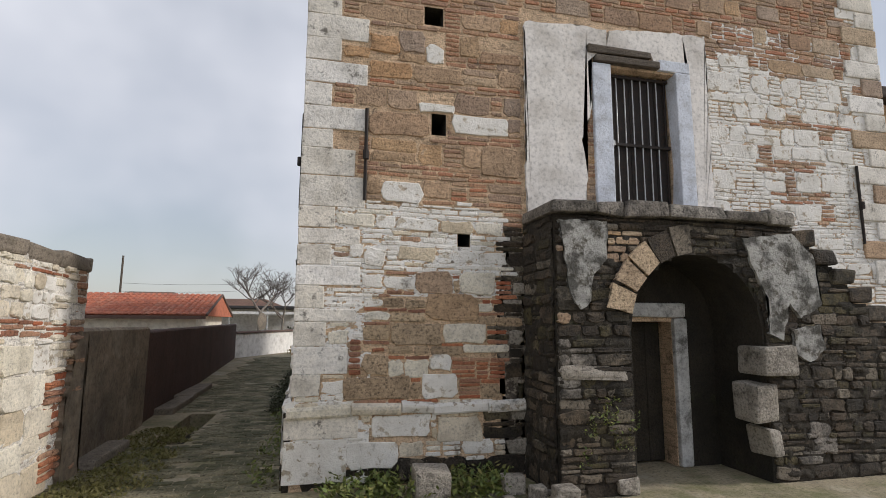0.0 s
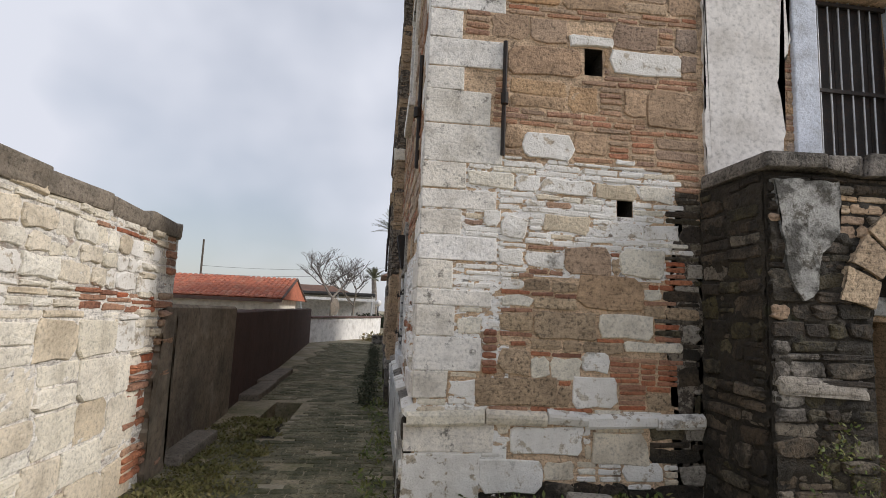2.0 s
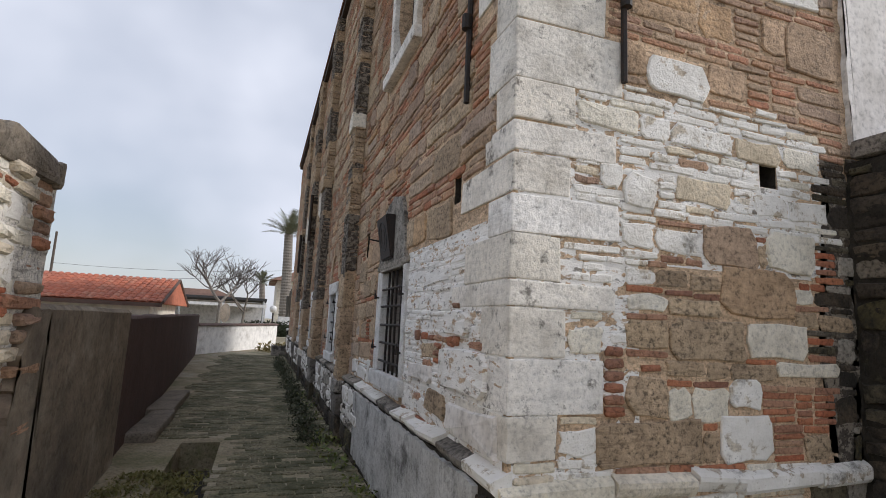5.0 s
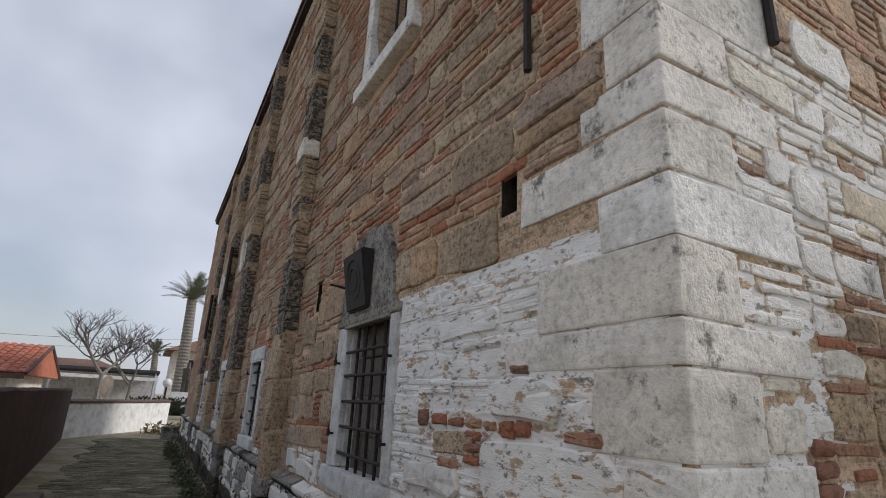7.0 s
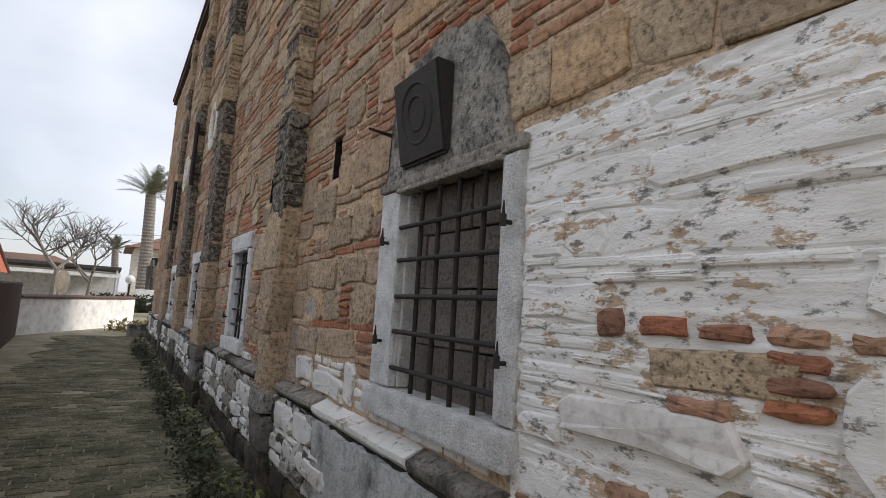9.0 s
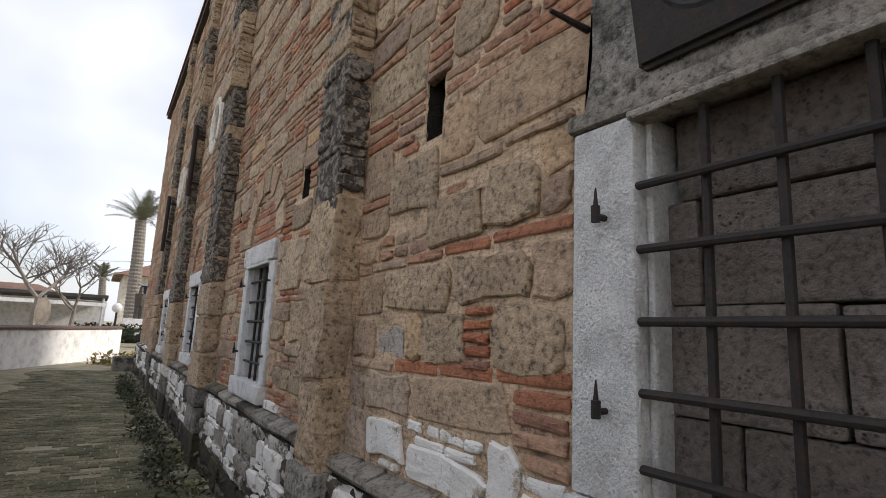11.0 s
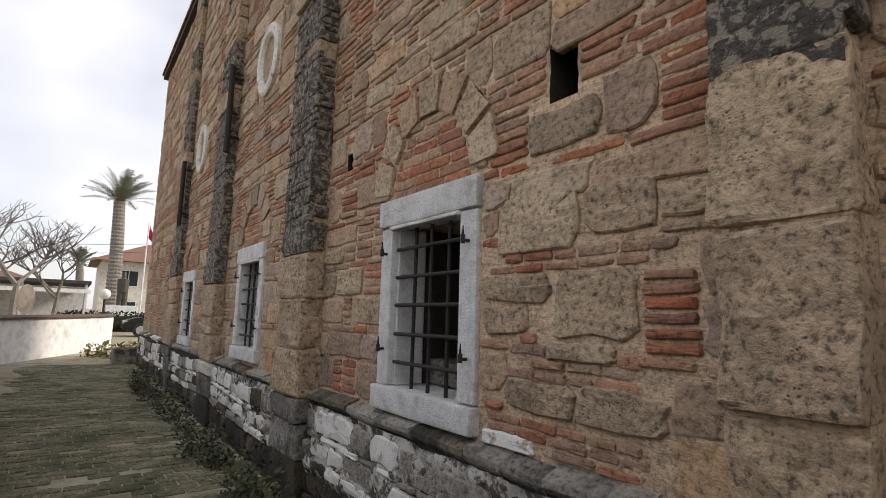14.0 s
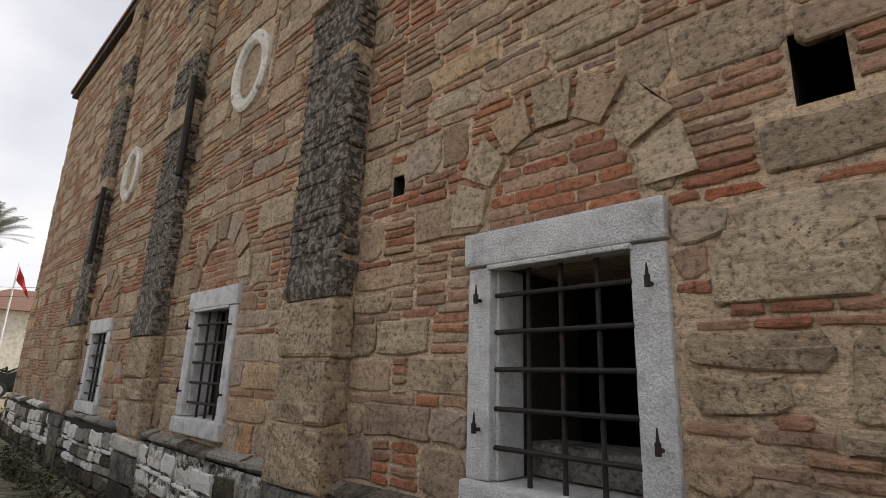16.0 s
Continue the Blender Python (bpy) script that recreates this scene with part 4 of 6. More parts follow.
def side_window(k, a, b, c, d, filled):
    w = root("window_%d" % k, "barred church window in a white-painted stone frame" + (", walled up with grey blocks" if filled else ", dark inside"), "window", kind="structure")
    x0, x1 = WX - 0.03, WX + 0.14
    lh = 0.05 if k == 1 else 0.14
    ja, jb = JAMBS[k - 1]
    for y0, y1 in ((a, a + ja), (b - jb, b)):
        part("jamb", box_bm(x0, x1, y0, y1, c + 0.1, d - lh - 0.005, 0.012, 0.003), M_MARBLE, w)
        inner = (a + ja, a + ja + 0.018) if y0 == a else (b - jb - 0.018, b - jb)
        part("jamb_rebate", box_bm(x0 + 0.04, x1 + 0.05, inner[0], inner[1], c + 0.1, d - lh - 0.01, 0.006), M_MARBLE, w)
        for z in (c + 0.3, d - 0.29):
            y = (y0 + y1) / 2 - 0.01
            bm = rod_bm((x0 - 0.035, y, z - 0.02), (x0 - 0.035, y, z + 0.02), 0.011, sides=8)
            rod_bm((x0 - 0.035, y, z + 0.02), (x0 - 0.035, y, z + 0.065), 0.007, 0.002, sides=6, bm=bm)
            rod_bm((x0 - 0.035, y, z - 0.005), (x0 + 0.02, y, z - 0.005), 0.008, sides=6, bm=bm)
            part("pintle", bm, M_IRON, w, "rusty iron shutter pintle")
    bm = box_bm(x0 - 0.012, x1, a - 0.01, b + 0.02, d - lh, d + (0.0 if k == 1 else 0.015), 0.014, 0.004)
    part("lintel", bm, M_GREYBLK if k == 1 else M_MARBLE, w)
    part("lintel_moulding", box_bm(x0 - 0.02, x0 + 0.05, a + ja - 0.01, b - jb + 0.01, d - lh - 0.024, d - lh - 0.002, 0.008), M_GREYBLK if k == 1 else M_MARBLE, w)
    part("sill", box_bm(x0 - 0.03, x1 + 0.3, a - 0.01, b + 0.01, c - 0.03, c + 0.095, 0.014, 0.004), M_MARBLE, w)
    xb = WX + (0.005 if filled else 0.03)
    n = 4 if filled else 3
    for i in range(1, n + 1):
        y = a + ja + (b - a - ja - jb) * i / (n + 1)
        part("upright_bar", rod_bm((xb, y, c + 0.07), (xb + rng.uniform(-0.006, 0.006), y + rng.uniform(-0.006, 0.006), d - lh + 0.01), 0.0105, sides=8), M_IRON, w)
    for i in range(6 if filled else 5):
        z = d - (0.225 if filled else 0.27) - 0.157 * i
        part("cross_bar", rod_bm((xb - 0.02, a + ja - 0.02, z), (xb - 0.02, b - jb + 0.02, z + rng.uniform(-0.006, 0.006)), 0.0105, sides=8), M_IRON, w)
    if filled:
        z = c + 0.06
        while z < d - 0.1:
            h = min(0.24, d - 0.05 - z)
            y, last = a + 0.05 - rng.uniform(0, 0.2), b - 0.05
            while y < last:
                wd = rng.uniform(0.3, 0.46)
                if not (z > d - 0.36 and y + wd > last - 0.12):
                    part("infill_block", box_bm(WX + 0.07, WX + 0.3, max(y, a + 0.05) + 0.005, min(y + wd, last) - 0.005, z, z + h - 0.004, 0.01, 0.003), M_BLOCK, w)
                y += wd
            z += h
    else:
        # Linings added over the reveals, darkened to paint the shade deeper in.
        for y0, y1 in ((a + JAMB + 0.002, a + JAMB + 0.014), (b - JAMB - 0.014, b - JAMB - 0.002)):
            part("inner_reveal", box_bm(WX + 0.2, WX + 0.69, y0, y1, c + 0.1, d - 0.135, 0.003), M_DARKMO, w, "inner reveal lining with the shade in its dark colour")
        part("inner_wall", box_bm(WX + 0.22, WX + 0.5, a + JAMB, b - JAMB, c + 0.09, c + 0.24, 0.03, 0.01), M_SLAB, w)


for k, (a, b, c, d) in enumerate(WINDOWS):
    side_window(k + 1, a, b, c, d, k == 0)

# inscription niche over the first window
niche = root("plaster_patch", "cracked grey plaster patch above a church window", "plaster", kind="structure")
blob(SIDE, [(6.84, 1.91), (7.76, 1.91), (7.72, 2.25), (7.6, 2.42), (7.3, 2.5), (7.02, 2.44), (6.9, 2.25)], 0.034, M_SLAB, niche, "plaster_surround", rng, wob=0.01)
sp = root("loudspeaker", "black weathered loudspeaker box mounted over a church window", "loudspeaker")
TILTED = lambda y, z, d: (WX - 0.025 - d * (0.35 + 0.65 * (z - 1.95) / 0.38), y, z)
bm = bmesh.new()
q = [bm.verts.new(TILTED(y, z, d)) for d in (0.0, 0.1) for y, z in ((7.2, 1.95), (7.58, 1.95), (7.58, 2.33), (7.2, 2.33))]
for f in ((0, 1, 2, 3), (4, 5, 6, 7), (0, 1, 5, 4), (1, 2, 6, 5), (2, 3, 7, 6), (3, 0, 4, 7)):
    bm.faces.new([q[k] for k in f])
bmesh.ops.bevel(bm, geom=bm.edges[:], offset=0.012, segments=2, affect="EDGES")
part("cabinet", bm, M_IRON, sp)
for r0, m in ((0.125, M_RUBBER), (0.07, M_IRON)):
    V, Fc = [], []
    for i in range(24):
        t0 = 2 * math.pi * i / 24
        for dr, o in ((-0.01, 0.098), (0.0, 0.108), (0.01, 0.098)):
            V.append(TILTED(7.39 + (r0 + dr) * math.cos(t0), 2.15 + (r0 + dr) * math.sin(t0), o))
        q, e = 3 * i, 3 * ((i + 1) % 24)
        Fc += [(q + k, e + k, e + (k + 1) % 3, q + (k + 1) % 3) for k in range(3)]
    raw_part("ring", V, Fc, m, sp)
part("iron_hook", rod_bm(SIDE(7.76, 2.16, -0.02), SIDE(7.78, 2.18, 0.14), 0.012, 0.006), M_IRON, niche)

# upper window of the side wall
uw = root("window_5", "tall upper church window in a pale stone frame", "window", kind="structure")
for y0, y1 in ((6.83, 6.95), (7.7, 7.82)):
    part("jamb", box_bm(WX - 0.05, WX + 0.12, y0, y1, 3.86, 5.3, 0.012, 0.003), M_QUOIN, uw)
part("sill", box_bm(WX - 0.09, WX + 0.2, 6.76, 7.9, 3.74, 3.855, 0.015, 0.004), M_QUOIN, uw)
part("lintel", box_bm(WX - 0.06, WX + 0.12, 6.8, 7.86, 5.305, 5.43, 0.012, 0.004), M_QUOIN, uw)
for i in range(1, 4):
    part("upright_bar", rod_bm((WX + 0.1, 6.95 + 0.19 * i, 3.84), (WX + 0.1, 6.95 + 0.19 * i, 5.31), 0.012), M_IRON, uw)

# oval windows
for n, (y, z, ry, rz) in enumerate(((14.18, 3.98, 0.22, 0.27), (17.55, 3.85, 0.2, 0.26))):
    ov = root("window_%d" % (6 + n), "blind oval window ringed with pale stone", "window", kind="structure")
    bm = bmesh.new()
    K = 28
    rings = [[bm.verts.new(SIDE(y + math.cos(2 * math.pi * i / K) * (ry + o), z + math.sin(2 * math.pi * i / K) * (rz + o), dd)) for i in range(K)] for o, dd in ((0.13, -0.02), (0.13, 0.04), (0.1, 0.055), (0.03, 0.05), (0.0, 0.02), (0.0, -0.02))]
    for a, b in zip(rings, rings[1:]):
        for i in range(K):
            bm.faces.new((a[i], a[(i + 1) % K], b[(i + 1) % K], b[i]))
    part("stone_ring", bm, M_QUOIN, ov)
    blob(SIDE, [(y + math.cos(2 * math.pi * i / 20) * ry, z + math.sin(2 * math.pi * i / 20) * rz) for i in range(20)], 0.004, M_GREY, ov, "filling", rng, wob=0.0, fine=1)
    bq = [(13.75, 14.6, 3.55, 4.4), (17.2, 17.9, 3.5, 4.2)][n]
    hole = [(y - ry - 0.12, y + ry + 0.12, z - rz - 0.08, z + rz + 0.08)]
    set_masonry(lay(bq[0], bq[1], bq[2], bq[3], hole, rng, band=0.4), SIDE, wall_w, rng, (14, 4), lambda k, u, v: M_GREY if k == "stone" else M_THIN, cap=0)

# put-log holes: deep pockets in the walls, lined near black as painted shade


def pocket(P, a, b, c, d, parent):
    e = 0.003
    q = [(a + e, c + e), (b - e, c + e), (b - e, d - e), (a + e, d - e)]
    V = [P(u, v, -0.004) for u, v in q] + [P(u, v, -0.69) for u, v in q]
    raw_part("pocket", V, [(0, 1, 5, 4), (1, 2, 6, 5), (2, 3, 7, 6), (3, 0, 4, 7), (4, 5, 6, 7)], M_DARKMO, parent, "put-log hole lining, its shade coloured near black")


for h in side_small:
    pocket(SIDE, *h, wall_w)
for h in front_small:
    pocket(FRONT, *h, wall_s)

# iron wall ties and a rain pipe
for P, u, z0, z1 in ((FRONT, 0.4, 2.68, 3.62), (FRONT, 6.6, 2.5, 3.5), (SIDE, 5.62, 2.7, 3.75)):
    t = root("wall_tie", "rusty black iron wall tie bar", "wall tie", "iron wall ties")
    bm = rod_bm(P(u, z0, 0.03), P(u, z1, 0.03), 0.018, sides=6)
    part("bar", bm, M_IRON, t)
    part("boss", rod_bm(P(u, (z0 + z1) / 2 - 0.06, 0.05), P(u, (z0 + z1) / 2 + 0.03, 0.05), 0.03, sides=8), M_IRON, t)
for y, z0 in ((15.24, 3.2), (18.28, 2.7)):
    t = root("rain_pipe", "dark iron rain pipe on the church wall", "pipe", "rain pipes")
    part("pipe", rod_bm((WX - 0.15, y, z0), (WX - 0.15, y, z0 + 1.1 if y != 15.28 else TOP), 0.035, sides=10), M_IRON, t)
    for z in (z0 + 0.2, z0 + 0.95):
        part("bracket", rod_bm((WX - 0.02, y, z), (WX - 0.18, y, z), 0.018, sides=6), M_IRON, t)
# ---- upper door of the front ----
for pts in ([(2.1, 2.62), (2.78, 2.62), (2.82, 3.2), (2.76, 3.5), (2.9, 3.9), (2.86, 4.45), (3.1, 4.62), (3.12, 4.86), (2.6, 4.86), (2.1, 4.82)],
            [(4.2, 2.62), (4.42, 2.62), (4.44, 4.95), (3.9, 4.94), (3.14, 4.86), (3.12, 4.66), (3.7, 4.62), (3.76, 4.45), (4.2, 4.45)]):
    blob(FRONT, pts, 0.035, M_PLASTER, wall_s, "plaster", rng, "old white plaster with a broken edge", fine=0.06, wob=0.012)
pieces = lay(2.76, 3.0, 2.62, 4.6, [], rng, stone_h=(0.06, 0.12), stone_w=(0.08, 0.2))
set_masonry(pieces, FRONT, wall_s, rng, (3, 3), lambda k, u, v: M_THIN if k == "brick" else M_STONE, depth=(0.004, 0.012), cap=0)
door = root("door_1", "tall iron-barred doorway with pale blue limewashed jambs above the porch", "door", kind="structure")
part("jamb", box_bm(2.92, 3.15, FY - 0.045, FY + 0.3, 2.6, 4.44, 0.012, 0.003), M_BLUEW, door)
part("jamb", box_bm(4.0, 4.2, FY - 0.045, FY + 0.3, 2.6, 4.44, 0.012, 0.003), M_BLUEW, door)
for z, x0, x1 in ((4.45, 2.95, 3.78), (4.55, 2.86, 3.66)):
    part("timber", box_bm(x0, x1, FY - 0.075, FY + 0.2, z, z + 0.085, 0.012, 0.008), M_WOOD, door, "split grey timber lintel")
part("lintel", box_bm(3.785, 4.2, FY - 0.04, FY + 0.3, 4.445, 4.58, 0.01), M_BLUEW, door)
for x in np.linspace(3.2, 3.95, 8):
    part("upright_bar", rod_bm((x, FY + 0.12, 2.62), (x, FY + 0.12, 4.43), 0.008), M_METAL if 3.3 < x < 3.9 else M_IRON, door)
for z in (2.68, 3.55, 4.38):
    part("cross_bar", box_bm(3.16, 3.99, FY + 0.1, FY + 0.13, z - 0.018, z + 0.018, 0.004), M_IRON, door)
part("lock", box_bm(3.16, 3.24, FY + 0.07, FY + 0.12, 3.52, 3.58, 0.006), M_METAL, door, "grey steel lock")
# A full leaf of boards, near black to paint the shaded interior.
for k in range(5):
    part("door_board", box_bm(3.155 + 0.168 * k, 3.32 + 0.168 * k, FY + 0.15, FY + 0.2, 2.625, 4.41, 0.006), M_IRON, door, "inner door board, near black for the shade behind the bars")

# ---- porch with stair ----
PY, PZ = 4.33, 2.5
porch = root("stone_porch", "blackened rubble porch with an arched opening under a landing", "porch", kind="structure")
PF = plane_map(0, PY, (1, 0), (0, -1))
AC, AR, AS, AZ = 3.56, 0.73, 1.45, 0.72
STEP0, TREAD, RISE = 4.74, 0.225, 0.195


def arch_low(u):
    if abs(u - AC) >= AR:
        return -0.3
    return AS + AZ * math.sqrt(max(0.0, 1 - ((u - AC) / AR) ** 2))


def stair_top(u):
    return PZ if u < STEP0 else max(0.0, PZ - RISE * (1 + math.floor((u - STEP0) / TREAD)))


def profile_wall(y0, y1, u0, u1, mat, name, vault):
    bm = bmesh.new()
    cuts = sorted(set([u0, u1, AC - AR, AC + AR] + list(np.linspace(AC - AR, AC + AR, 33)) + [STEP0 + TREAD * k for k in range(13) if STEP0 + TREAD * k < u1]))
    for a, b in zip(cuts, cuts[1:]):
        if b - a < 1e-5:
            continue
        m = (a + b) / 2
        t = stair_top(m)
        if t <= 0.01:
            continue
        inside = abs(m - AC) < AR
        la, lb = (arch_low(min(max(a, AC - AR + 1e-6), AC + AR - 1e-6)), arch_low(min(max(b, AC - AR + 1e-6), AC + AR - 1e-6))) if inside else (-0.3, -0.3)
        q = [bm.verts.new(p) for p in ((a, y0, la), (b, y0, lb), (b, y0, t), (a, y0, t), (a, y1, la), (b, y1, lb), (b, y1, t), (a, y1, t))]
        for f in ((0, 1, 2, 3), (4, 5, 6, 7), (0, 1, 5, 4), (3, 2, 6, 7), (0, 3, 7, 4), (1, 2, 6, 5)):
            bm.faces.new([q[k] for k in f])
    bmesh.ops.remove_doubles(bm, verts=bm.verts, dist=1e-4)
    return part(name, bm, mat, porch)


# The core's near-black colour also paints the shade on the arch soffit.
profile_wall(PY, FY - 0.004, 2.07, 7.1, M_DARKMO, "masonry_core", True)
holes = [(AC - AR * math.cos(math.asin(min(1, max(0, (v - AS) / AZ)))) - 0.02, AC + AR * math.cos(math.asin(min(1, max(0, (v - AS) / AZ)))) + 0.02, -0.3 if v <= AS else v - 0.04, v + 0.04) for v in [AS] + list(np.arange(AS + 0.04, AS + AZ, 0.08))]
holes += [(STEP0 + TREAD * k, 8, stair_top(STEP0 + TREAD * k + 0.01) - 0.02, 3) for k in range(12)]
pieces = lay(2.08, 7.0, 0.0, PZ - 0.02, holes, rng, stone_h=(0.05, 0.15), stone_w=(0.1, 0.34), band=0.15, stacks=0.12, brick_h=0.045, gap=0.014, wave=0.02)


def porch_pick(kind, u, v):
    f = noise.noise((u * 1.3, v * 1.3, 21.0))
    if u < 2.9 and 1.5 < v < 2.4 and f > 0.1:
        return M_STONE
    if f > 0.28 and u < 4.9:
        return M_SLAB if v < 1.6 else M_GREY
    return M_DARKST


set_masonry(pieces, PF, porch, rng, (3.0, 1.4), porch_pick, depth=(0.01, 0.04), rounding=0.03)
pieces = lay(0.02, FY - PY - 0.02, 0.0, PZ - 0.03, [], rng, stone_h=(0.08, 0.2), stone_w=(0.12, 0.4), band=0.1, stacks=0.1)
PSIDE = plane_map(2.07, PY, (0, 1), (-1, 0))
set_masonry(pieces, PSIDE, porch, rng, (0.3, 1.4), lambda k, u, v: M_DARKST, depth=(0.01, 0.04), cap=0, rounding=0.03)
relief(PF, 2.08, 4.75, 0.0, PZ - 0.01, 0.022, 0.018, rubble_coat, holes, M_DARKMO, "damp_coat", porch, "black damp mortar and growth over the rubble")
relief(PF, 4.75, 6.9, 0.0, PZ - 0.2, 0.03, 0.025, rubble_coat, holes, M_DARKMO, "damp_coat", porch, "black damp mortar and growth over the rubble")
relief(PSIDE, 0.0, FY - PY, 0.0, PZ - 0.01, 0.022, 0.018, rubble_coat, [], M_DARKMO, "damp_coat", porch, "black damp mortar and growth over the rubble")
for pts, m in (([(2.1, 2.44), (2.6, 2.44), (2.58, 2.1), (2.45, 1.95), (2.4, 1.7), (2.3, 1.62), (2.2, 1.75), (2.16, 2.1)], M_GPLAST),
               ([(4.1, 2.35), (4.7, 2.42), (4.95, 2.2), (5.0, 1.7), (4.72, 1.55), (4.6, 1.72), (4.5, 1.35), (4.33, 1.4), (4.36, 1.75), (4.2, 2.05)], M_GPLAST),
               ([(4.62, 1.45), (4.95, 1.5), (5.0, 1.25), (4.8, 1.12), (4.64, 1.2)], M_GPLAST)):
    blob(PF, pts, 0.05, M_PORPL, porch, "plaster", rng, "grey-white plaster remnant", fine=0.06, wob=0.012)
x = 2.02
for w in (0.46, 0.3, 0.48, 0.62, 0.52, 0.36):
    part("landing_slab", box_bm(x + 0.005, x + w - 0.005, PY - 0.09 + rng.uniform(-0.02, 0.02), FY - 0.05, PZ + 0.004, PZ + 0.145 + rng.uniform(-0.03, 0.02), 0.03, 0.022), M_SLAB, porch)
    x += w
for k in range(11):
    u = STEP0 + TREAD * k
    z = stair_top(u + 0.05)
    if z < 0.1:
        break
    part("step", box_bm(u - 0.01, u + TREAD + 0.06, PY - 0.05 + rng.uniform(-0.015, 0.015), FY - 0.05, z + 0.003, z + 0.17, 0.03, 0.018), M_DARKST, porch)
for u0, u1, v0, v1, o in ((4.2, 4.6, 1.02, 1.28, 0.1), (4.12, 4.4, 0.55, 0.92, 0.06), (4.24, 4.4, 0.25, 0.5, 0.06), (2.1, 2.75, 0.98, 1.12, 0.03), (2.62, 2.84, 0.0, 0.16, 0.05), (4.75, 5.0, 0.4, 0.55, 0.04), (4.8, 5.05, 0.25, 0.38, 0.04)):
    part("block", box_bm(u0, u1, PY - o, PY + 0.25, v0, v1, 0.035, 0.03), M_GREYBLK if u0 < 4.7 else M_SLAB, porch)
for k in range(5):
    t0 = math.pi * (0.52 + k * 0.085)
    ring = [(AC + math.cos(t) * (AR + 0.02) * s, AS + math.sin(t) * (AZ + 0.02) * s) for t, s in ((t0, 1), (t0 + 0.24, 1), (t0 + 0.24, 1.36), (t0, 1.36))]
    blob(PF, ring, 0.05, M_GREY if k > 1 else M_DARKST, porch, "voussoir", rng, wob=0.012, fine=0.1)
# Added lining behind the arch, coloured black to stand for its shade.
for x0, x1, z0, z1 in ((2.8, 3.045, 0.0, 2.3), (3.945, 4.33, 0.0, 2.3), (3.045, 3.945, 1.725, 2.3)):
    part("back_lining", box_bm(x0, x1, FY - 0.03, FY - 0.006, z0, z1, 0.004), M_DARKMO, porch, "added back lining, the arch's shade in its black colour")
d2 = root("door_2", "low dark doorway in a worn pale plaster surround under the porch", "door", kind="structure")
part("jamb", box_bm(3.785, 3.94, FY - 0.06, FY + 0.25, 0.0, 1.56, 0.03, 0.008), M_GPLAST, d2)
part("jamb", box_bm(3.05, 3.195, FY - 0.05, FY + 0.25, 0.0, 1.5, 0.03, 0.008), M_GPLAST, d2)
part("lintel", box_bm(3.05, 3.94, FY - 0.06, FY + 0.25, 1.565, 1.72, 0.03, 0.01), M_GPLAST, d2)

# Boards added to close the opening; their black colour is the doorway's shade.
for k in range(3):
    part("door_board", box_bm(3.205 + 0.19 * k, 3.39 + 0.19 * k, FY + 0.2, FY + 0.25, 0.02, 1.51, 0.006), M_DARKMO, d2, "added board, black for the shade in the doorway")

# ---- boundary walls on the alley's other side ----
LW = plane_map(-2.3, 0, (0, 1), (1, 0))
left = root("boundary_wall", "old boundary wall of cream blocks and rubble with a cement cap", "wall", kind="structure")
ob = new("core", cells_mesh(LW, -4.0, 6.0, -0.3, 2.05, 0.42, [], M_WMORTAR, "core"))
ob.parent = left
pieces = lay(-3.9, 5.5, 0.0, 1.35, [], rng, stone_h=(0.22, 0.32), stone_w=(0.32, 0.5), band=0.0, stacks=0.0, gap=0.014)
pieces += lay(-3.9, 5.62, 1.36, 2.02, [], rng, stone_h=(0.07, 0.16), stone_w=(0.12, 0.34), band=0.2, stacks=0.0)
set_masonry(pieces, LW, left, rng, (4.2, 1.3), lambda k, u, v: M_BRICK if k == "brick" and u > 4.6 else (M_CREAMB if noise.noise((u, v, 2)) > -0.3 else M_WHITE), depth=(0.008, 0.03))
pieces = lay(5.3, 5.95, 0.1, 2.03, [], rng, stone_h=(0.06, 0.08), stone_w=(0.12, 0.26), band=0.9, stacks=0.0, brick_h=0.065)
set_masonry(pieces, LW, left, rng, (5.6, 1.3), lambda k, u, v: M_BRICK if v < 1.0 and noise.noise((u * 3, v * 2, 4)) > -0.25 else (M_THIN if u > 5.75 else M_CREAMB), depth=(0.0, 0.06), rounding=0.03)
blob(LW, [(5.66, 0.0), (6.01, 0.0), (6.01, 1.36), (5.8, 1.38), (5.72, 1.1), (5.6, 0.7), (5.62, 0.3)], 0.06, M_DIRTYP, left, "render_patch", rng, "stained cement render at the wall's end", wob=0.03)
relief(LW, -3.9, 5.98, 0.0, 2.03, 0.03, 0.02, lambda u, v: 1.5 * pointing(u, v) + 0.004, [], M_WMORTAR, "mortar_bed", left, "pale mortar smeared over the blocks")
pieces = lay(-2.7, -2.32, 0.0, 2.03, [], rng, stone_h=(0.07, 0.1), stone_w=(0.12, 0.26), band=0.9, stacks=0.0, brick_h=0.065)
set_masonry(pieces, plane_map(0, 6.0, (1, 0), (0, 1)), left, rng, (-2.4, 1.3), lambda k, u, v: M_THIN, depth=(0.0, 0.05), cap=0)
u = -4.0
while u < 5.95:
    w = min(rng.uniform(0.5, 1.1), 5.98 - u)
    part("cap", box_bm(-2.75, -2.265, u, u + w - 0.004, 1.99, 2.1 + (0.04 if u < 4.2 else 0.02), 0.03, 0.02), M_CAPST, left)
    u += w


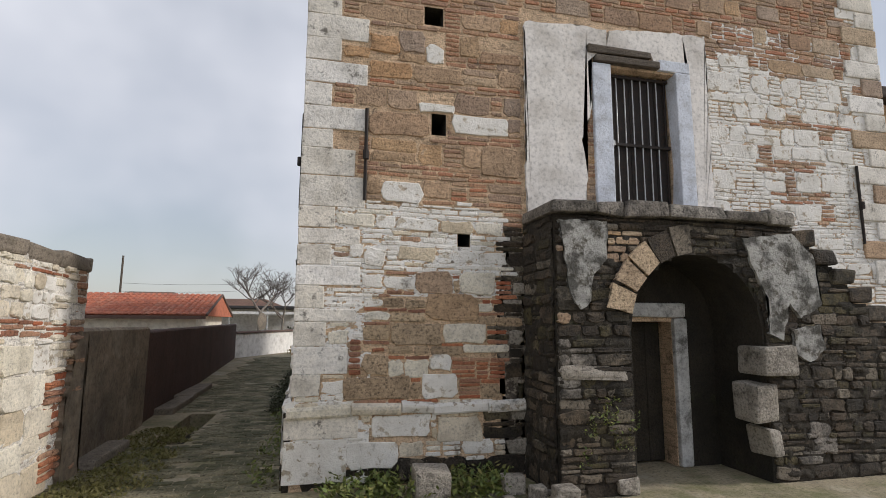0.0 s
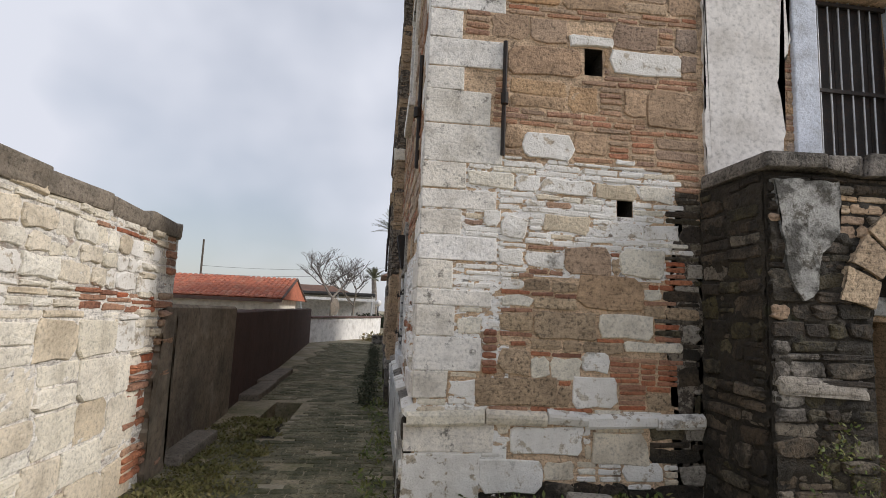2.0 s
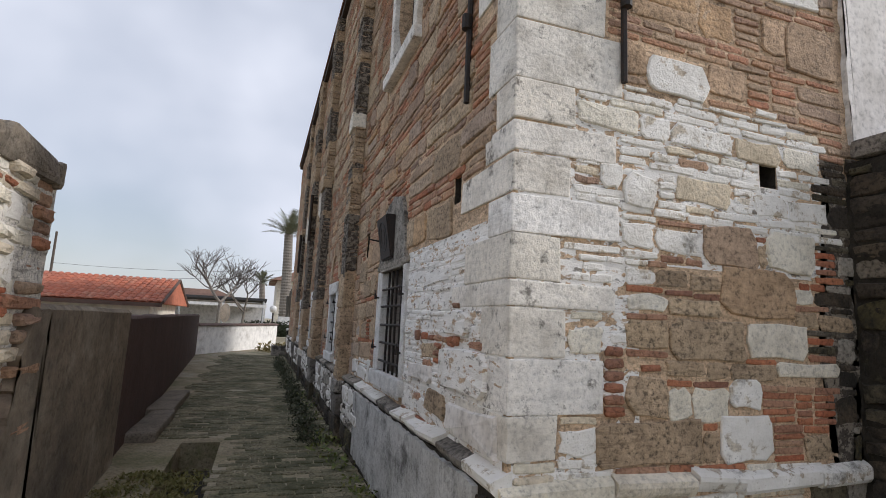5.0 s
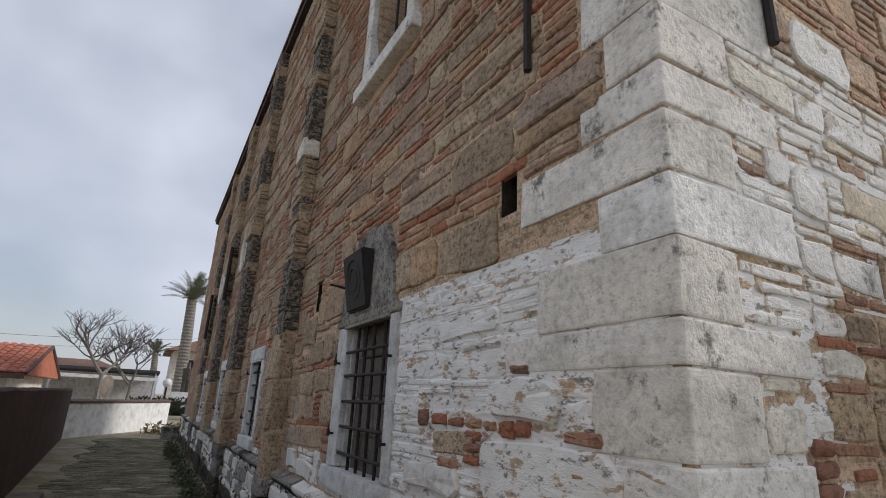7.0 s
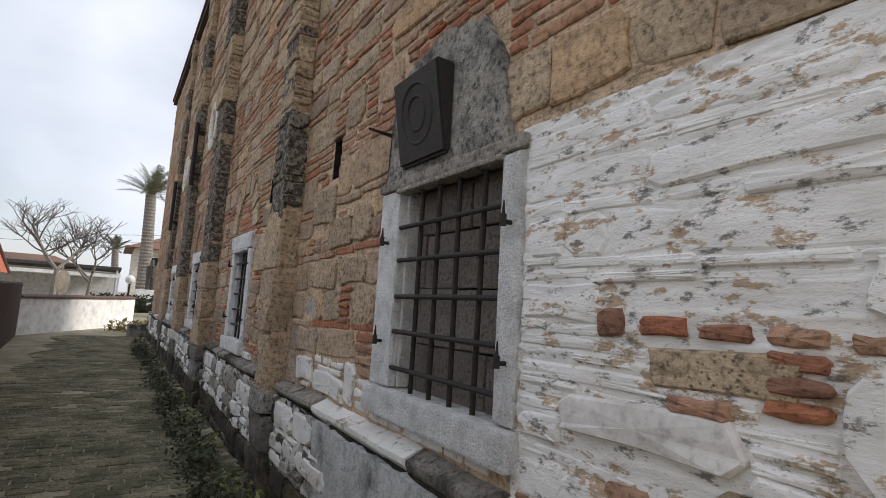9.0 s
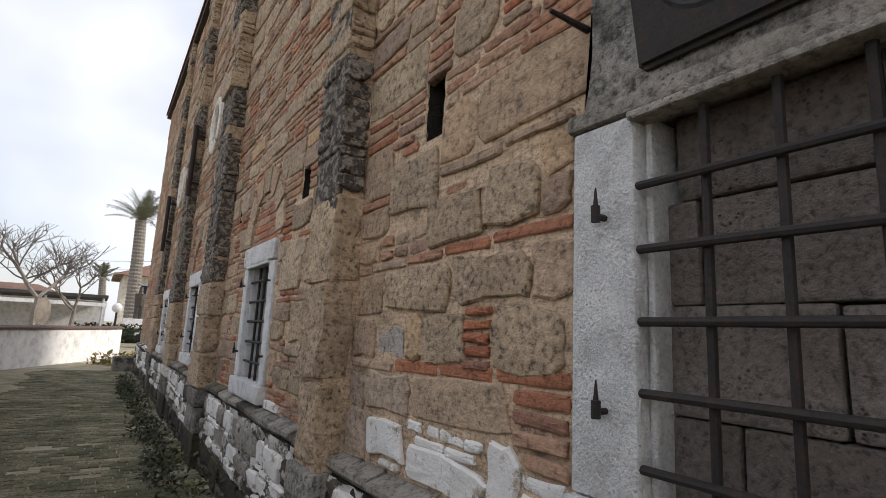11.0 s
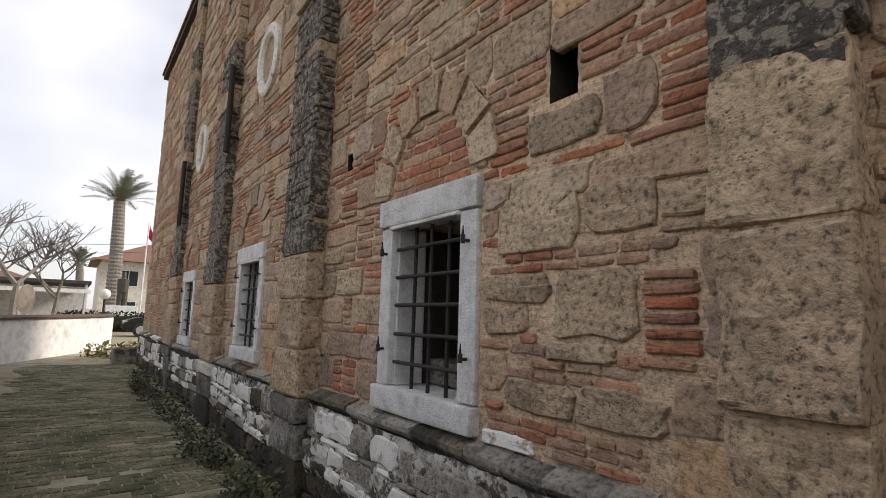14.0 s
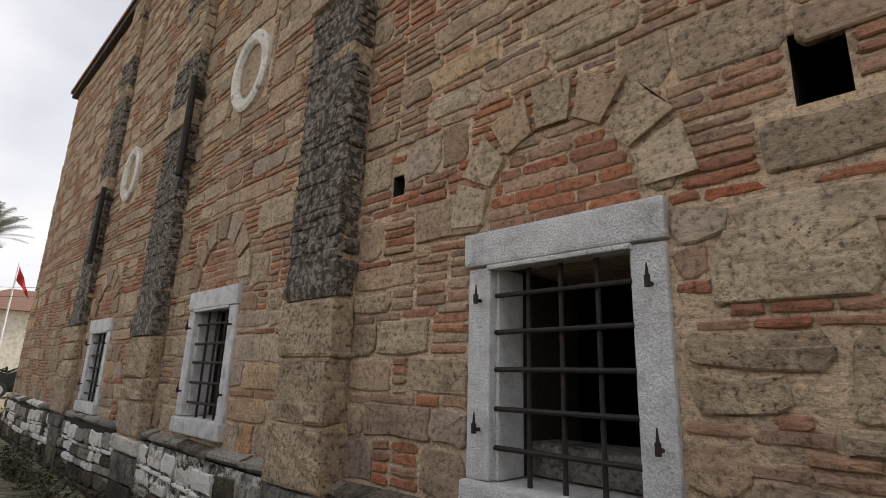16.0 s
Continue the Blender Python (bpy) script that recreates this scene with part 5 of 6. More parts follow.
def run_wall(name, label, x0, y0, x1, y1, h0, h1, thick, mat, coping=None, side=1):
    t = root(name, label, "wall", kind="structure")
    d = Vector((x1 - x0, y1 - y0))
    L = d.length
    d /= L
    n = Vector((d.y, -d.x))
    bm = bmesh.new()
    K = max(2, int(L / 0.4))
    cols = []
    for k in range(K + 1):
        p = Vector((x0, y0)) + d * L * k / K
        h = h0 + (h1 - h0) * k / K + noise.noise((p.x, p.y, 1.0)) * 0.02
        cols.append([bm.verts.new((*(p + n * o), z)) for o, z in ((0, -0.3), (0, h * 0.5), (0, h - 0.03), (-0.03, h), (-thick + 0.03, h), (-thick, h - 0.03), (-thick, -0.3))])
    for a, b in zip(cols, cols[1:]):
        for k in range(6):
            bm.faces.new((a[k], b[k], b[k + 1], a[k + 1]))
    bm.faces.new(cols[0])
    bm.faces.new(cols[-1])
    part("body", bm, mat, t)
    if coping:
        bm = bmesh.new()
        e0, e1 = Vector((x0, y0)), Vector((x1, y1))
        q = []
        for e, h in ((e0, h0), (e1, h1)):
            q.append([bm.verts.new((*(e + n * o), h + z)) for o, z in ((0.07, 0.01), (0.07, 0.05), (-thick / 2, 0.1), (-thick - 0.07, 0.05), (-thick - 0.07, 0.01))])
        for k in range(5):
            bm.faces.new((q[0][k], q[1][k], q[1][(k + 1) % 5], q[0][(k + 1) % 5]))
        bm.faces.new(q[0])
        bm.faces.new(q[1])
        part("coping", bm, coping, t)
    return t


run_wall("rendered_wall", "low brown rendered wall with damp stains", -2.32, 6.02, -2.42, 8.6, 1.42, 1.4, 0.35, M_DIRTYP)
run_wall("alley_wall", "long low dark red-brown rendered alley wall", -2.46, 8.61, -3.25, 23.0, 1.35, 1.38, 0.25, M_DARKRED)
run_wall("yard_wall", "white painted yard wall with a brown coping", -3.25, 23.05, -0.75, 28.6, 0.98, 1.02, 0.22, M_WWALL, M_COPING)
run_wall("yard_wall", "white painted yard wall with a brown coping", -0.75, 28.6, -0.4, 30.2, 1.02, 1.02, 0.22, M_WWALL, M_COPING)
# footing along the brown walls and the drain
for a, b in ((6.1, 7.15), (9.45, 11.0), (11.0, 13.0)):
    part("kerb_stone", box_bm(-2.36 - (a - 6) * 0.05, -2.12 - (a - 6) * 0.03, a, b - 0.01, -0.05, 0.1, 0.03, 0.01), M_CAPST, ground)
part("drain_lining", box_bm(-1.97, -1.53, 7.18, 9.42, -0.55, -0.3, 0.01), M_DARKMO, ground)

# ---- beyond the alley ----


def house(name, label, x0, x1, y0, y1, h, rise, over, wall_mat, tile_mat, axis="x", wins=()):
    t = root(name, label, "house")
    part("wall", box_bm(x0, x1, y0, y1, -0.1, h, 0.01), wall_mat, t)
    bm = bmesh.new()
    X0, X1, Y0, Y1 = x0 - over, x1 + over, y0 - over, y1 + over
    my, mx = (y0 + y1) / 2, (x0 + x1) / 2
    if axis == "x":
        P = [(X0, Y0, h), (X1, Y0, h), (X1, Y1, h), (X0, Y1, h), (X0, my, h + rise), (X1, my, h + rise)]
        F = [(0, 1, 5, 4), (2, 3, 4, 5), (0, 4, 3), (1, 2, 5), (0, 3, 2, 1)]
    else:
        P = [(X0, Y0, h), (X1, Y0, h), (X1, Y1, h), (X0, Y1, h), (X0 + (X1 - X0) * 0.3, my, h + rise), (X0 + (X1 - X0) * 0.7, my, h + rise)]
        F = [(0, 1, 5, 4), (2, 3, 4, 5), (0, 4, 3), (1, 2, 5), (0, 3, 2, 1)]
    q = [bm.verts.new(p) for p in P]
    for f in F:
        bm.faces.new([q[k] for k in f])
    part("roof", bm, tile_mat, t)
    # rows of curved tiles on the slope that faces the alley
    if axis == "x":
        V, Fc = [], []
        rows, cols = 9, int((X1 - X0) / 0.24)
        for i in range(rows):
            for j in range(cols):
                a, b = i / rows, (i + 1.12) / rows
                xa = X0 + (X1 - X0) * j / cols
                xb = X0 + (X1 - X0) * (j + 0.96) / cols
                n = len(V)
                for s, lift in ((a, 0.045), (b, 0.02)):
                    yy, zz = Y0 - 0.03 + (my - Y0) * s, h + rise * s
                    for f, up in ((0, 0), (0.3, 0.05), (0.7, 0.05), (1, 0)):
                        V.append((xa + (xb - xa) * f, yy, zz + lift + up))
                Fc += [(n + k, n + k + 1, n + k + 5, n + k + 4) for k in range(3)]
                Fc.append((n, n + 1, n + 2, n + 3))
        raw_part("roof_tiles", V, Fc, tile_mat, t, kind="stuff")
        part("fascia", box_bm(X0, X1, Y0 - 0.05, Y0 - 0.02, h - 0.14, h - 0.004, 0.008), M_COPING, t)
        for sgn in (0, 1):
            e = bmesh.new()
            rod_bm((X1 + 0.01, Y0 if sgn == 0 else Y1, h + 0.02), (X1 + 0.01, my, h + rise + 0.02), 0.06, sides=6, bm=e)
            part("verge", e, M_COPING, t)
        gb = bmesh.new()
        g = [gb.verts.new(p) for p in ((x1 + 0.004, y0, h), (x1 + 0.004, y1, h), (x1 + 0.004, my, h + rise * 0.86))]
        gb.faces.new(g)
        part("gable", gb, wall_mat, t)
    for (wx0, wx1, wz0, wz1) in wins:
        w = part("window", box_bm(wx0 - 0.08, wx1 + 0.08, y0 - 0.06, y0 - 0.01, wz0 - 0.08, wz1 + 0.08, 0.01), M_WHITEC, t)
        part("pane", box_bm(wx0, (wx0 + wx1) / 2 - 0.03, y0 - 0.08, y0 - 0.062, wz0, wz1, 0.005), M_GLASS, w)
        part("pane", box_bm((wx0 + wx1) / 2 + 0.03, wx1, y0 - 0.08, y0 - 0.062, wz0, wz1, 0.005), M_GLASS, w)
    return t


rh = house("low_house", "low cream house with a bright red tiled roof", -13.0, -5.0, 24.0, 30.0, 1.72, 1.0, 0.45, M_HOUSEW, M_TILE)
part("chimney", box_bm(-11.35, -11.0, 26.6, 27.0, 2.5, 3.25, 0.02), M_WWALL, rh)
part("chimney_cap", box_bm(-11.4, -10.95, 26.55, 27.05, 3.26, 3.36, 0.02), M_IRON, rh)
house("villa", "cream two-storey villa with a brown hipped roof", 0.2, 14.0, 62.0, 72.0, 5.4, 2.2, 0.8, M_HOUSEW, M_OLDTILE, "hip", wins=[(1.6, 3.0, 3.3, 4.6), (5.6, 7.2, 3.3, 4.6), (8.2, 9.6, 3.3, 4.6), (1.6, 3.0, 0.6, 1.9), (5.6, 7.2, 0.6, 1.9)])
house("town_house", "white house with an upper gallery among low roofs", -12.0, -3.2, 56.0, 64.0, 2.7, 1.2, 0.6, M_WWALL, M_OLDTILE, "hip", wins=[(-10.5, -9.3, 1.2, 2.2), (-8.0, -6.8, 1.2, 2.2), (-5.6, -4.4, 1.2, 2.2)])
house("town_house", "grey house with a dark roof behind bare trees", -22.0, -13.0, 58.0, 66.0, 3.4, 1.2, 0.6, M_HOUSEW, M_OLDTILE, "hip", wins=[(-20.5, -19.2, 1.6, 2.6), (-17.0, -15.8, 1.6, 2.6)])
sh = root("market_shed", "open shed with a dark awning roof and white fascia", "shed")
part("roof", box_bm(-9.0, -0.9, 40.0, 45.0, 2.45, 2.62, 0.02), M_CLOTH, sh)
part("fascia", box_bm(-9.0, -0.9, 39.9, 39.98, 2.0, 2.2, 0.01), M_WHITEC, sh)
for x in (-8.8, -6.2, -3.6, -1.1):
    part("post", rod_bm((x, 40.2, 0), (x, 40.2, 2.46), 0.06), M_METAL, sh)
part("back_wall", box_bm(-9.0, -0.9, 45.02, 45.2, 0, 2.44, 0.01), M_WWALL, sh)
nb = root("neighbour_house", "plain ochre house with a dark roof behind the church", "house")
part("wall", box_bm(9.4, 16.0, 9.0, 18.0, -0.1, 6.7, 0.02), M_STONE, nb)
part("roof", box_bm(9.1, 16.3, 8.7, 18.3, 6.72, 7.0, 0.05), M_EAVE, nb)


# ---- trees ----
def bare_tree(name, label, x, y, z, height, seed, spread=1.0):
    r = random.Random(seed)
    t = root(name, label, "tree")
    bm, twigs = bmesh.new(), bmesh.new()

    def grow(p, d, length, rad, level):
        steps = 3
        for s in range(steps):
            q = p + d * length / steps
            rod_bm(p, q, rad * (1 - s * 0.13), rad * (1 - (s + 1) * 0.13), 6 if level < 2 else 4, bm=bm if level < 2 else twigs)
            p = q
            d = (d + Vector((r.uniform(-0.22, 0.22), r.uniform(-0.22, 0.22), r.uniform(-0.04, 0.2)))).normalized()
            if level and s > 0 and level < 4:
                side = (d + Vector((r.uniform(-1, 1), r.uniform(-1, 1), r.uniform(-0.1, 0.6)))).normalized()
                grow(p, side, length * 0.6, rad * 0.5, level + 1)
        if level < 4:
            for _ in range(3 if level < 3 else 2):
                side = (d * 0.8 + Vector((r.uniform(-1, 1) * spread, r.uniform(-1, 1) * spread, r.uniform(-0.1, 0.6)))).normalized()
                grow(p, side, length * r.uniform(0.6, 0.8), rad * 0.55, level + 1)

    grow(Vector((x, y, z)), Vector((0.1, 0, 1)), height * 0.3, height * 0.02, 0)
    part("trunk", bm, M_BARK, t)
    part("crown", twigs, M_TWIG, t)


bare_tree("bare_tree", "leafless winter tree with many thin upright twigs", -3.3, 31.5, -0.05, 6.9, 3, 1.5)
bare_tree("bare_tree", "leafless winter tree with spreading branches", -2.2, 34.0, -0.05, 5.6, 8, 1.4)


def palm(x, y, h, r0, fronds, flen, seed, label):
    r = random.Random(seed)
    t = root("palm_tree", label, "palm tree")
    bm = bmesh.new()
    K, S = 34, 14
    rings = []
    for k in range(K * 2 + 1):
        s = k / (K * 2)
        rad = r0 * (1.0 - 0.28 * s) * (1.0 + (0.07 if k % 2 else -0.05))
        rings.append([bm.verts.new((x - 0.25 * s * s + rad * math.cos(2 * math.pi * i / S), y + rad * math.sin(2 * math.pi * i / S), h * s - 0.1)) for i in range(S)])
    for a, b in zip(rings, rings[1:]):
        for i in range(S):
            bm.faces.new((a[i], a[(i + 1) % S], b[(i + 1) % S], b[i]))
    part("trunk", bm, M_BARK, t)
    top = Vector((x - 0.25, y, h - 0.15))
    for f in range(fronds):
        az, el = r.uniform(0, 2 * math.pi), radians(r.uniform(8, 85))
        V, Fc = [], []
        p = top.copy()
        n = 16
        for k in range(n):
            e = el - radians(42) * (k / n) ** 1.6
            d = Vector((math.cos(az) * math.cos(e), math.sin(az) * math.cos(e), math.sin(e)))
            q = p + d * flen / n
            side = d.cross(Vector((0, 0, 1)))
            side = side.normalized() if side.length > 1e-3 else Vector((1, 0, 0))
            lf = flen * 0.2 * math.sin(math.pi * min(1, (k + 2) / (n + 2))) + 0.05
            for sg in (-1, 1):
                i0 = len(V)
                tip = p + side * sg * lf + d * lf * 0.8 + Vector((0, 0, -0.1 * lf + r.uniform(-0.05, 0.05)))
                V += [tuple(p), tuple(p + d * 0.11), tuple(tip)]
                Fc.append((i0, i0 + 1, i0 + 2))
            i0 = len(V)
            V += [tuple(p + side * 0.03), tuple(p - side * 0.03), tuple(q - side * 0.025), tuple(q + side * 0.025)]
            Fc.append((i0, i0 + 1, i0 + 2, i0 + 3))
            p = q
        raw_part("frond", V, Fc, M_PALM, t)


palm(0.95, 56.0, 9.7, 0.55, 46, 2.9, 4, "tall date palm with a shaggy grey trunk")
palm(-1.1, 60.0, 5.0, 0.35, 22, 1.6, 5, "small palm behind the tall palm")


def leaf_stuff(name, label, spots, mat, size, seed, kind="stuff", up=0.6):
    r = random.Random(seed)
    V, Fc = [], []
    for x, y, z, n, rad, hgt in spots:
        for _ in range(n):
            a, q = r.uniform(0, 2 * math.pi), rad * math.sqrt(r.random())
            p = Vector((x + q * math.cos(a), y + q * math.sin(a), z + hgt * r.random() ** 1.5))
            d = Vector((r.uniform(-1, 1), r.uniform(-1, 1), r.uniform(0, 1) * up + 0.1)).normalized()
            sd = d.cross(Vector((r.uniform(-1, 1), r.uniform(-1, 1), 1))).normalized()
            s = size * r.uniform(0.5, 1.4)
            n0 = len(V)
            V += [tuple(p), tuple(p + d * s * 0.5 + sd * s * 0.22), tuple(p + d * s), tuple(p + d * s * 0.5 - sd * s * 0.22)]
            Fc.append((n0, n0 + 1, n0 + 2, n0 + 3))
    ob = new(name, mesh_of(name, V, Fc, mat))
    return tagged(ob, label, "plants", kind=kind)


r = random.Random(11)
leaf_stuff("hedge", "clipped dark hedge by the road", [(x, 44.0 + r.uniform(-0.4, 0.4), 0.0, 160, 0.5, 1.05) for x in np.arange(-2.0, 9.0, 0.35)], M_HEDGE, 0.22, 1)
core = tagged(part("hedge_core", box_bm(-2.1, 9.0, 43.75, 44.25, -0.05, 0.9, 0.15), M_HEDGE, None), "dense dark inside of the clipped hedge", "hedge")

# flag, statue, car, planter
fp = root("flagpole", "white flagpole with a drooping red flag", "flagpole")
part("pole", rod_bm((1.95, 47, -0.05), (2.0, 47, 6.9), 0.06, 0.035), M_WHITEC, fp)
bm = bmesh.new()
cols = []
for i in range(13):
    s = i / 12
    cols.append([bm.verts.new((2.05 + 0.95 * s * (0.6 + 0.15 * w), 47 + 0.12 * math.sin(9 * s + w), 6.75 - 1.35 * s - 0.85 * w * (1 - 0.45 * s))) for w in (0, 0.33, 0.66, 1)])
for a, b in zip(cols, cols[1:]):
    for k in range(3):
        bm.faces.new((a[k], b[k], b[k + 1], a[k + 1]))
part("flag", bm, M_FLAG, fp, "red cloth flag")
ped = tagged(part("pedestal", box_bm(0.2, 2.0, 48.6, 50.0, -0.05, 1.5, 0.04), M_WHITEC, None), "white stone pedestal under a bronze statue", "pedestal")
bm = bmesh.new()
for p0, p1, r0, r1 in (((0.95, 49.3, 1.5), (0.98, 49.3, 2.5), 0.17, 0.2), ((1.25, 49.3, 1.5), (1.2, 49.3, 2.5), 0.17, 0.2), ((1.08, 49.3, 2.4), (1.08, 49.3, 3.25), 0.32, 0.36), ((1.08, 49.3, 3.2), (1.08, 49.3, 3.42), 0.22, 0.1), ((1.08, 49.3, 3.4), (1.08, 49.3, 3.72), 0.15, 0.12)):
    rod_bm(p0, p1, r0, r1, 12, bm)
tagged(part("statue", bm, M_BRONZE, None), "dark bronze standing statue on a white pedestal", "statue")


def car(x, y, label):
    t = root("parked_car", label, "car")
    prof = [(-2.0, 0.35), (-2.05, 0.7), (-1.6, 0.88), (-0.9, 0.95), (-0.35, 1.38), (0.9, 1.42), (1.5, 1.02), (2.0, 0.95), (2.08, 0.4)]
    bm = bmesh.new()
    A = [bm.verts.new((x + u, y - 0.82 + (0.12 if v > 1.0 else 0), v)) for u, v in prof]
    B = [bm.verts.new((x + u, y + 0.82 - (0.12 if v > 1.0 else 0), v)) for u, v in prof]
    for k in range(len(prof)):
        q = (k + 1) % len(prof)
        bm.faces.new((A[k], A[q], B[q], B[k]))
    bm.faces.new(A)
    bm.faces.new(B)
    bmesh.ops.bevel(bm, geom=bm.edges[:], offset=0.05, segments=2, affect="EDGES")
    part("body", bm, M_CAR, t)
    bm = bmesh.new()
    q = [bm.verts.new((x + u, y - 0.83 + (0.09 if v > 1.0 else 0), v)) for u, v in ((-0.75, 1.0), (-0.3, 1.33), (0.85, 1.36), (1.3, 1.03))]
    bm.faces.new(q)
    part("side_window", bm, M_GLASS, t)
    for u in (-1.3, 1.3):
        w = part("wheel", rod_bm((x + u, y - 0.86, 0.32), (x + u, y - 0.66, 0.32), 0.33, sides=20), M_RUBBER, t)
        part("rim", rod_bm((x + u, y - 0.875, 0.32), (x + u, y - 0.855, 0.32), 0.2, sides=16), M_METAL, w)
    part("headlight", box_bm(x - 2.06, x - 1.85, y - 0.78, y - 0.5, 0.62, 0.76, 0.03), M_METAL, t)


car(2.45, 38.0, "small black parked car by the hedge")
pb = root("planter_box", "low white concrete planter box at the church corner", "planter")
for x0, x1, y0, y1 in ((-0.75, 0.25, 23.3, 23.38), (-0.75, 0.25, 23.98, 24.06), (-0.75, -0.67, 23.385, 23.975), (0.17, 0.25, 23.385, 23.975)):
    part("side", box_bm(x0, x1, y0, y1, 0.0, 0.36, 0.012), M_SLAB, pb)
part("soil", box_bm(-0.66, 0.16, 23.39, 23.97, 0.02, 0.3, 0.01), M_EARTH, pb)
leaf_stuff("flower_bed", "bed of dry yellow and green low plants", [(-1.0 + 0.35 * i + r.uniform(-0.1, 0.1), 25.6 + r.uniform(-0.6, 0.6), 0.0, 90, 0.35, 0.32) for i in range(9)], M_DRYPL, 0.16, 6)
leaf_stuff("planter_plants", "dry yellow plants in the planter box", [(-0.5 + 0.2 * i, 23.7, 0.3, 25, 0.15, 0.12) for i in range(4)], M_DRYPL, 0.09, 16)
sd = root("satellite_dish", "white satellite dish on a short mast", "satellite dish")
bm = bmesh.new()
rg = []
for j in range(6):
    rr = 0.42 * j / 5
    rg.append([bm.verts.new((-2.7 + 0.45 * rr * math.cos(2 * math.pi * i / 20), 27.4 + 0.5 * rr * rr + 0.7 * rr * math.cos(2 * math.pi * i / 20), 1.5 + rr * math.sin(2 * math.pi * i / 20))) for i in range(20)] if j else [bm.verts.new((-2.7, 27.4, 1.5))])
for i in range(20):
    bm.faces.new((rg[0][0], rg[1][i], rg[1][(i + 1) % 20]))
    for j in range(1, 5):
        bm.faces.new((rg[j][i], rg[j + 1][i], rg[j + 1][(i + 1) % 20], rg[j][(i + 1) % 20]))
part("dish", bm, M_CAPST, sd)
part("mast", rod_bm((-2.7, 27.65, 0), (-2.7, 27.5, 1.65), 0.03), M_METAL, sd)
st = root("street_lamp", "small round white globe lamp on a post", "street lamp")
part("post", rod_bm((-0.6, 33, 0), (-0.6, 33, 1.7), 0.04), M_IRON, st)
bm = bmesh.new()
bmesh.ops.create_uvsphere(bm, u_segments=16, v_segments=10, radius=0.2, matrix=Matrix.Translation((-0.6, 33, 1.85)))
part("globe", bm, M_WHITEC, st)
for k, (x0, z0, x1, z1) in enumerate(((-14, 4.2, 6.0, 5.6), (-14, 3.6, 6.0, 5.2))):
    bm = bmesh.new()
    pts = [(x0 + (x1 - x0) * i / 12, 42, z0 + (z1 - z0) * i / 12 - 0.5 * (1 - (i / 6 - 1) ** 2)) for i in range(13)]
    for a, b in zip(pts, pts[1:]):
        rod_bm(a, b, 0.012, sides=4, bm=bm)
    bmesh.ops.remove_doubles(bm, verts=bm.verts, dist=0.004)
    tagged(part("overhead_cable", bm, M_RUBBER, None), "thin black overhead cable across the square", "cable", "overhead cables")
for x in (-14, 6.0):
    tagged(part("utility_pole", rod_bm((x, 42, -0.1), (x, 42, 6.2), 0.09, 0.07), M_WOOD, None), "grey wooden utility pole carrying cables", "pole", "utility poles")

# ---- ground cover ----
r = random.Random(5)
weeds = [(0.2 + r.random() * 1.5, 4.72 + r.uniform(-0.2, 0.2), 0.0, 120, 0.16, 0.16) for _ in range(24)]
weeds += [(WX - 0.25 + r.uniform(-0.1, 0.1), y, 0.0, int(60), 0.14, 0.12) for y in np.arange(5.3, 13, 0.35) if r.random() < 0.5]
leaf_stuff("weeds", "green weeds along the wall foot", weeds, M_LEAF, 0.055, 2)
ivy = [(WX - 0.42 + r.uniform(-0.06, 0.1), y, 0.0, 110, 0.13, 0.28 * r.uniform(0.2, 1.3)) for y in np.arange(8.8, 19.5, 0.16) if r.random() < 0.6]
leaf_stuff("wall_foot_weeds", "dark tangled weeds at the foot of the plinth", ivy, M_IVY, 0.05, 3)
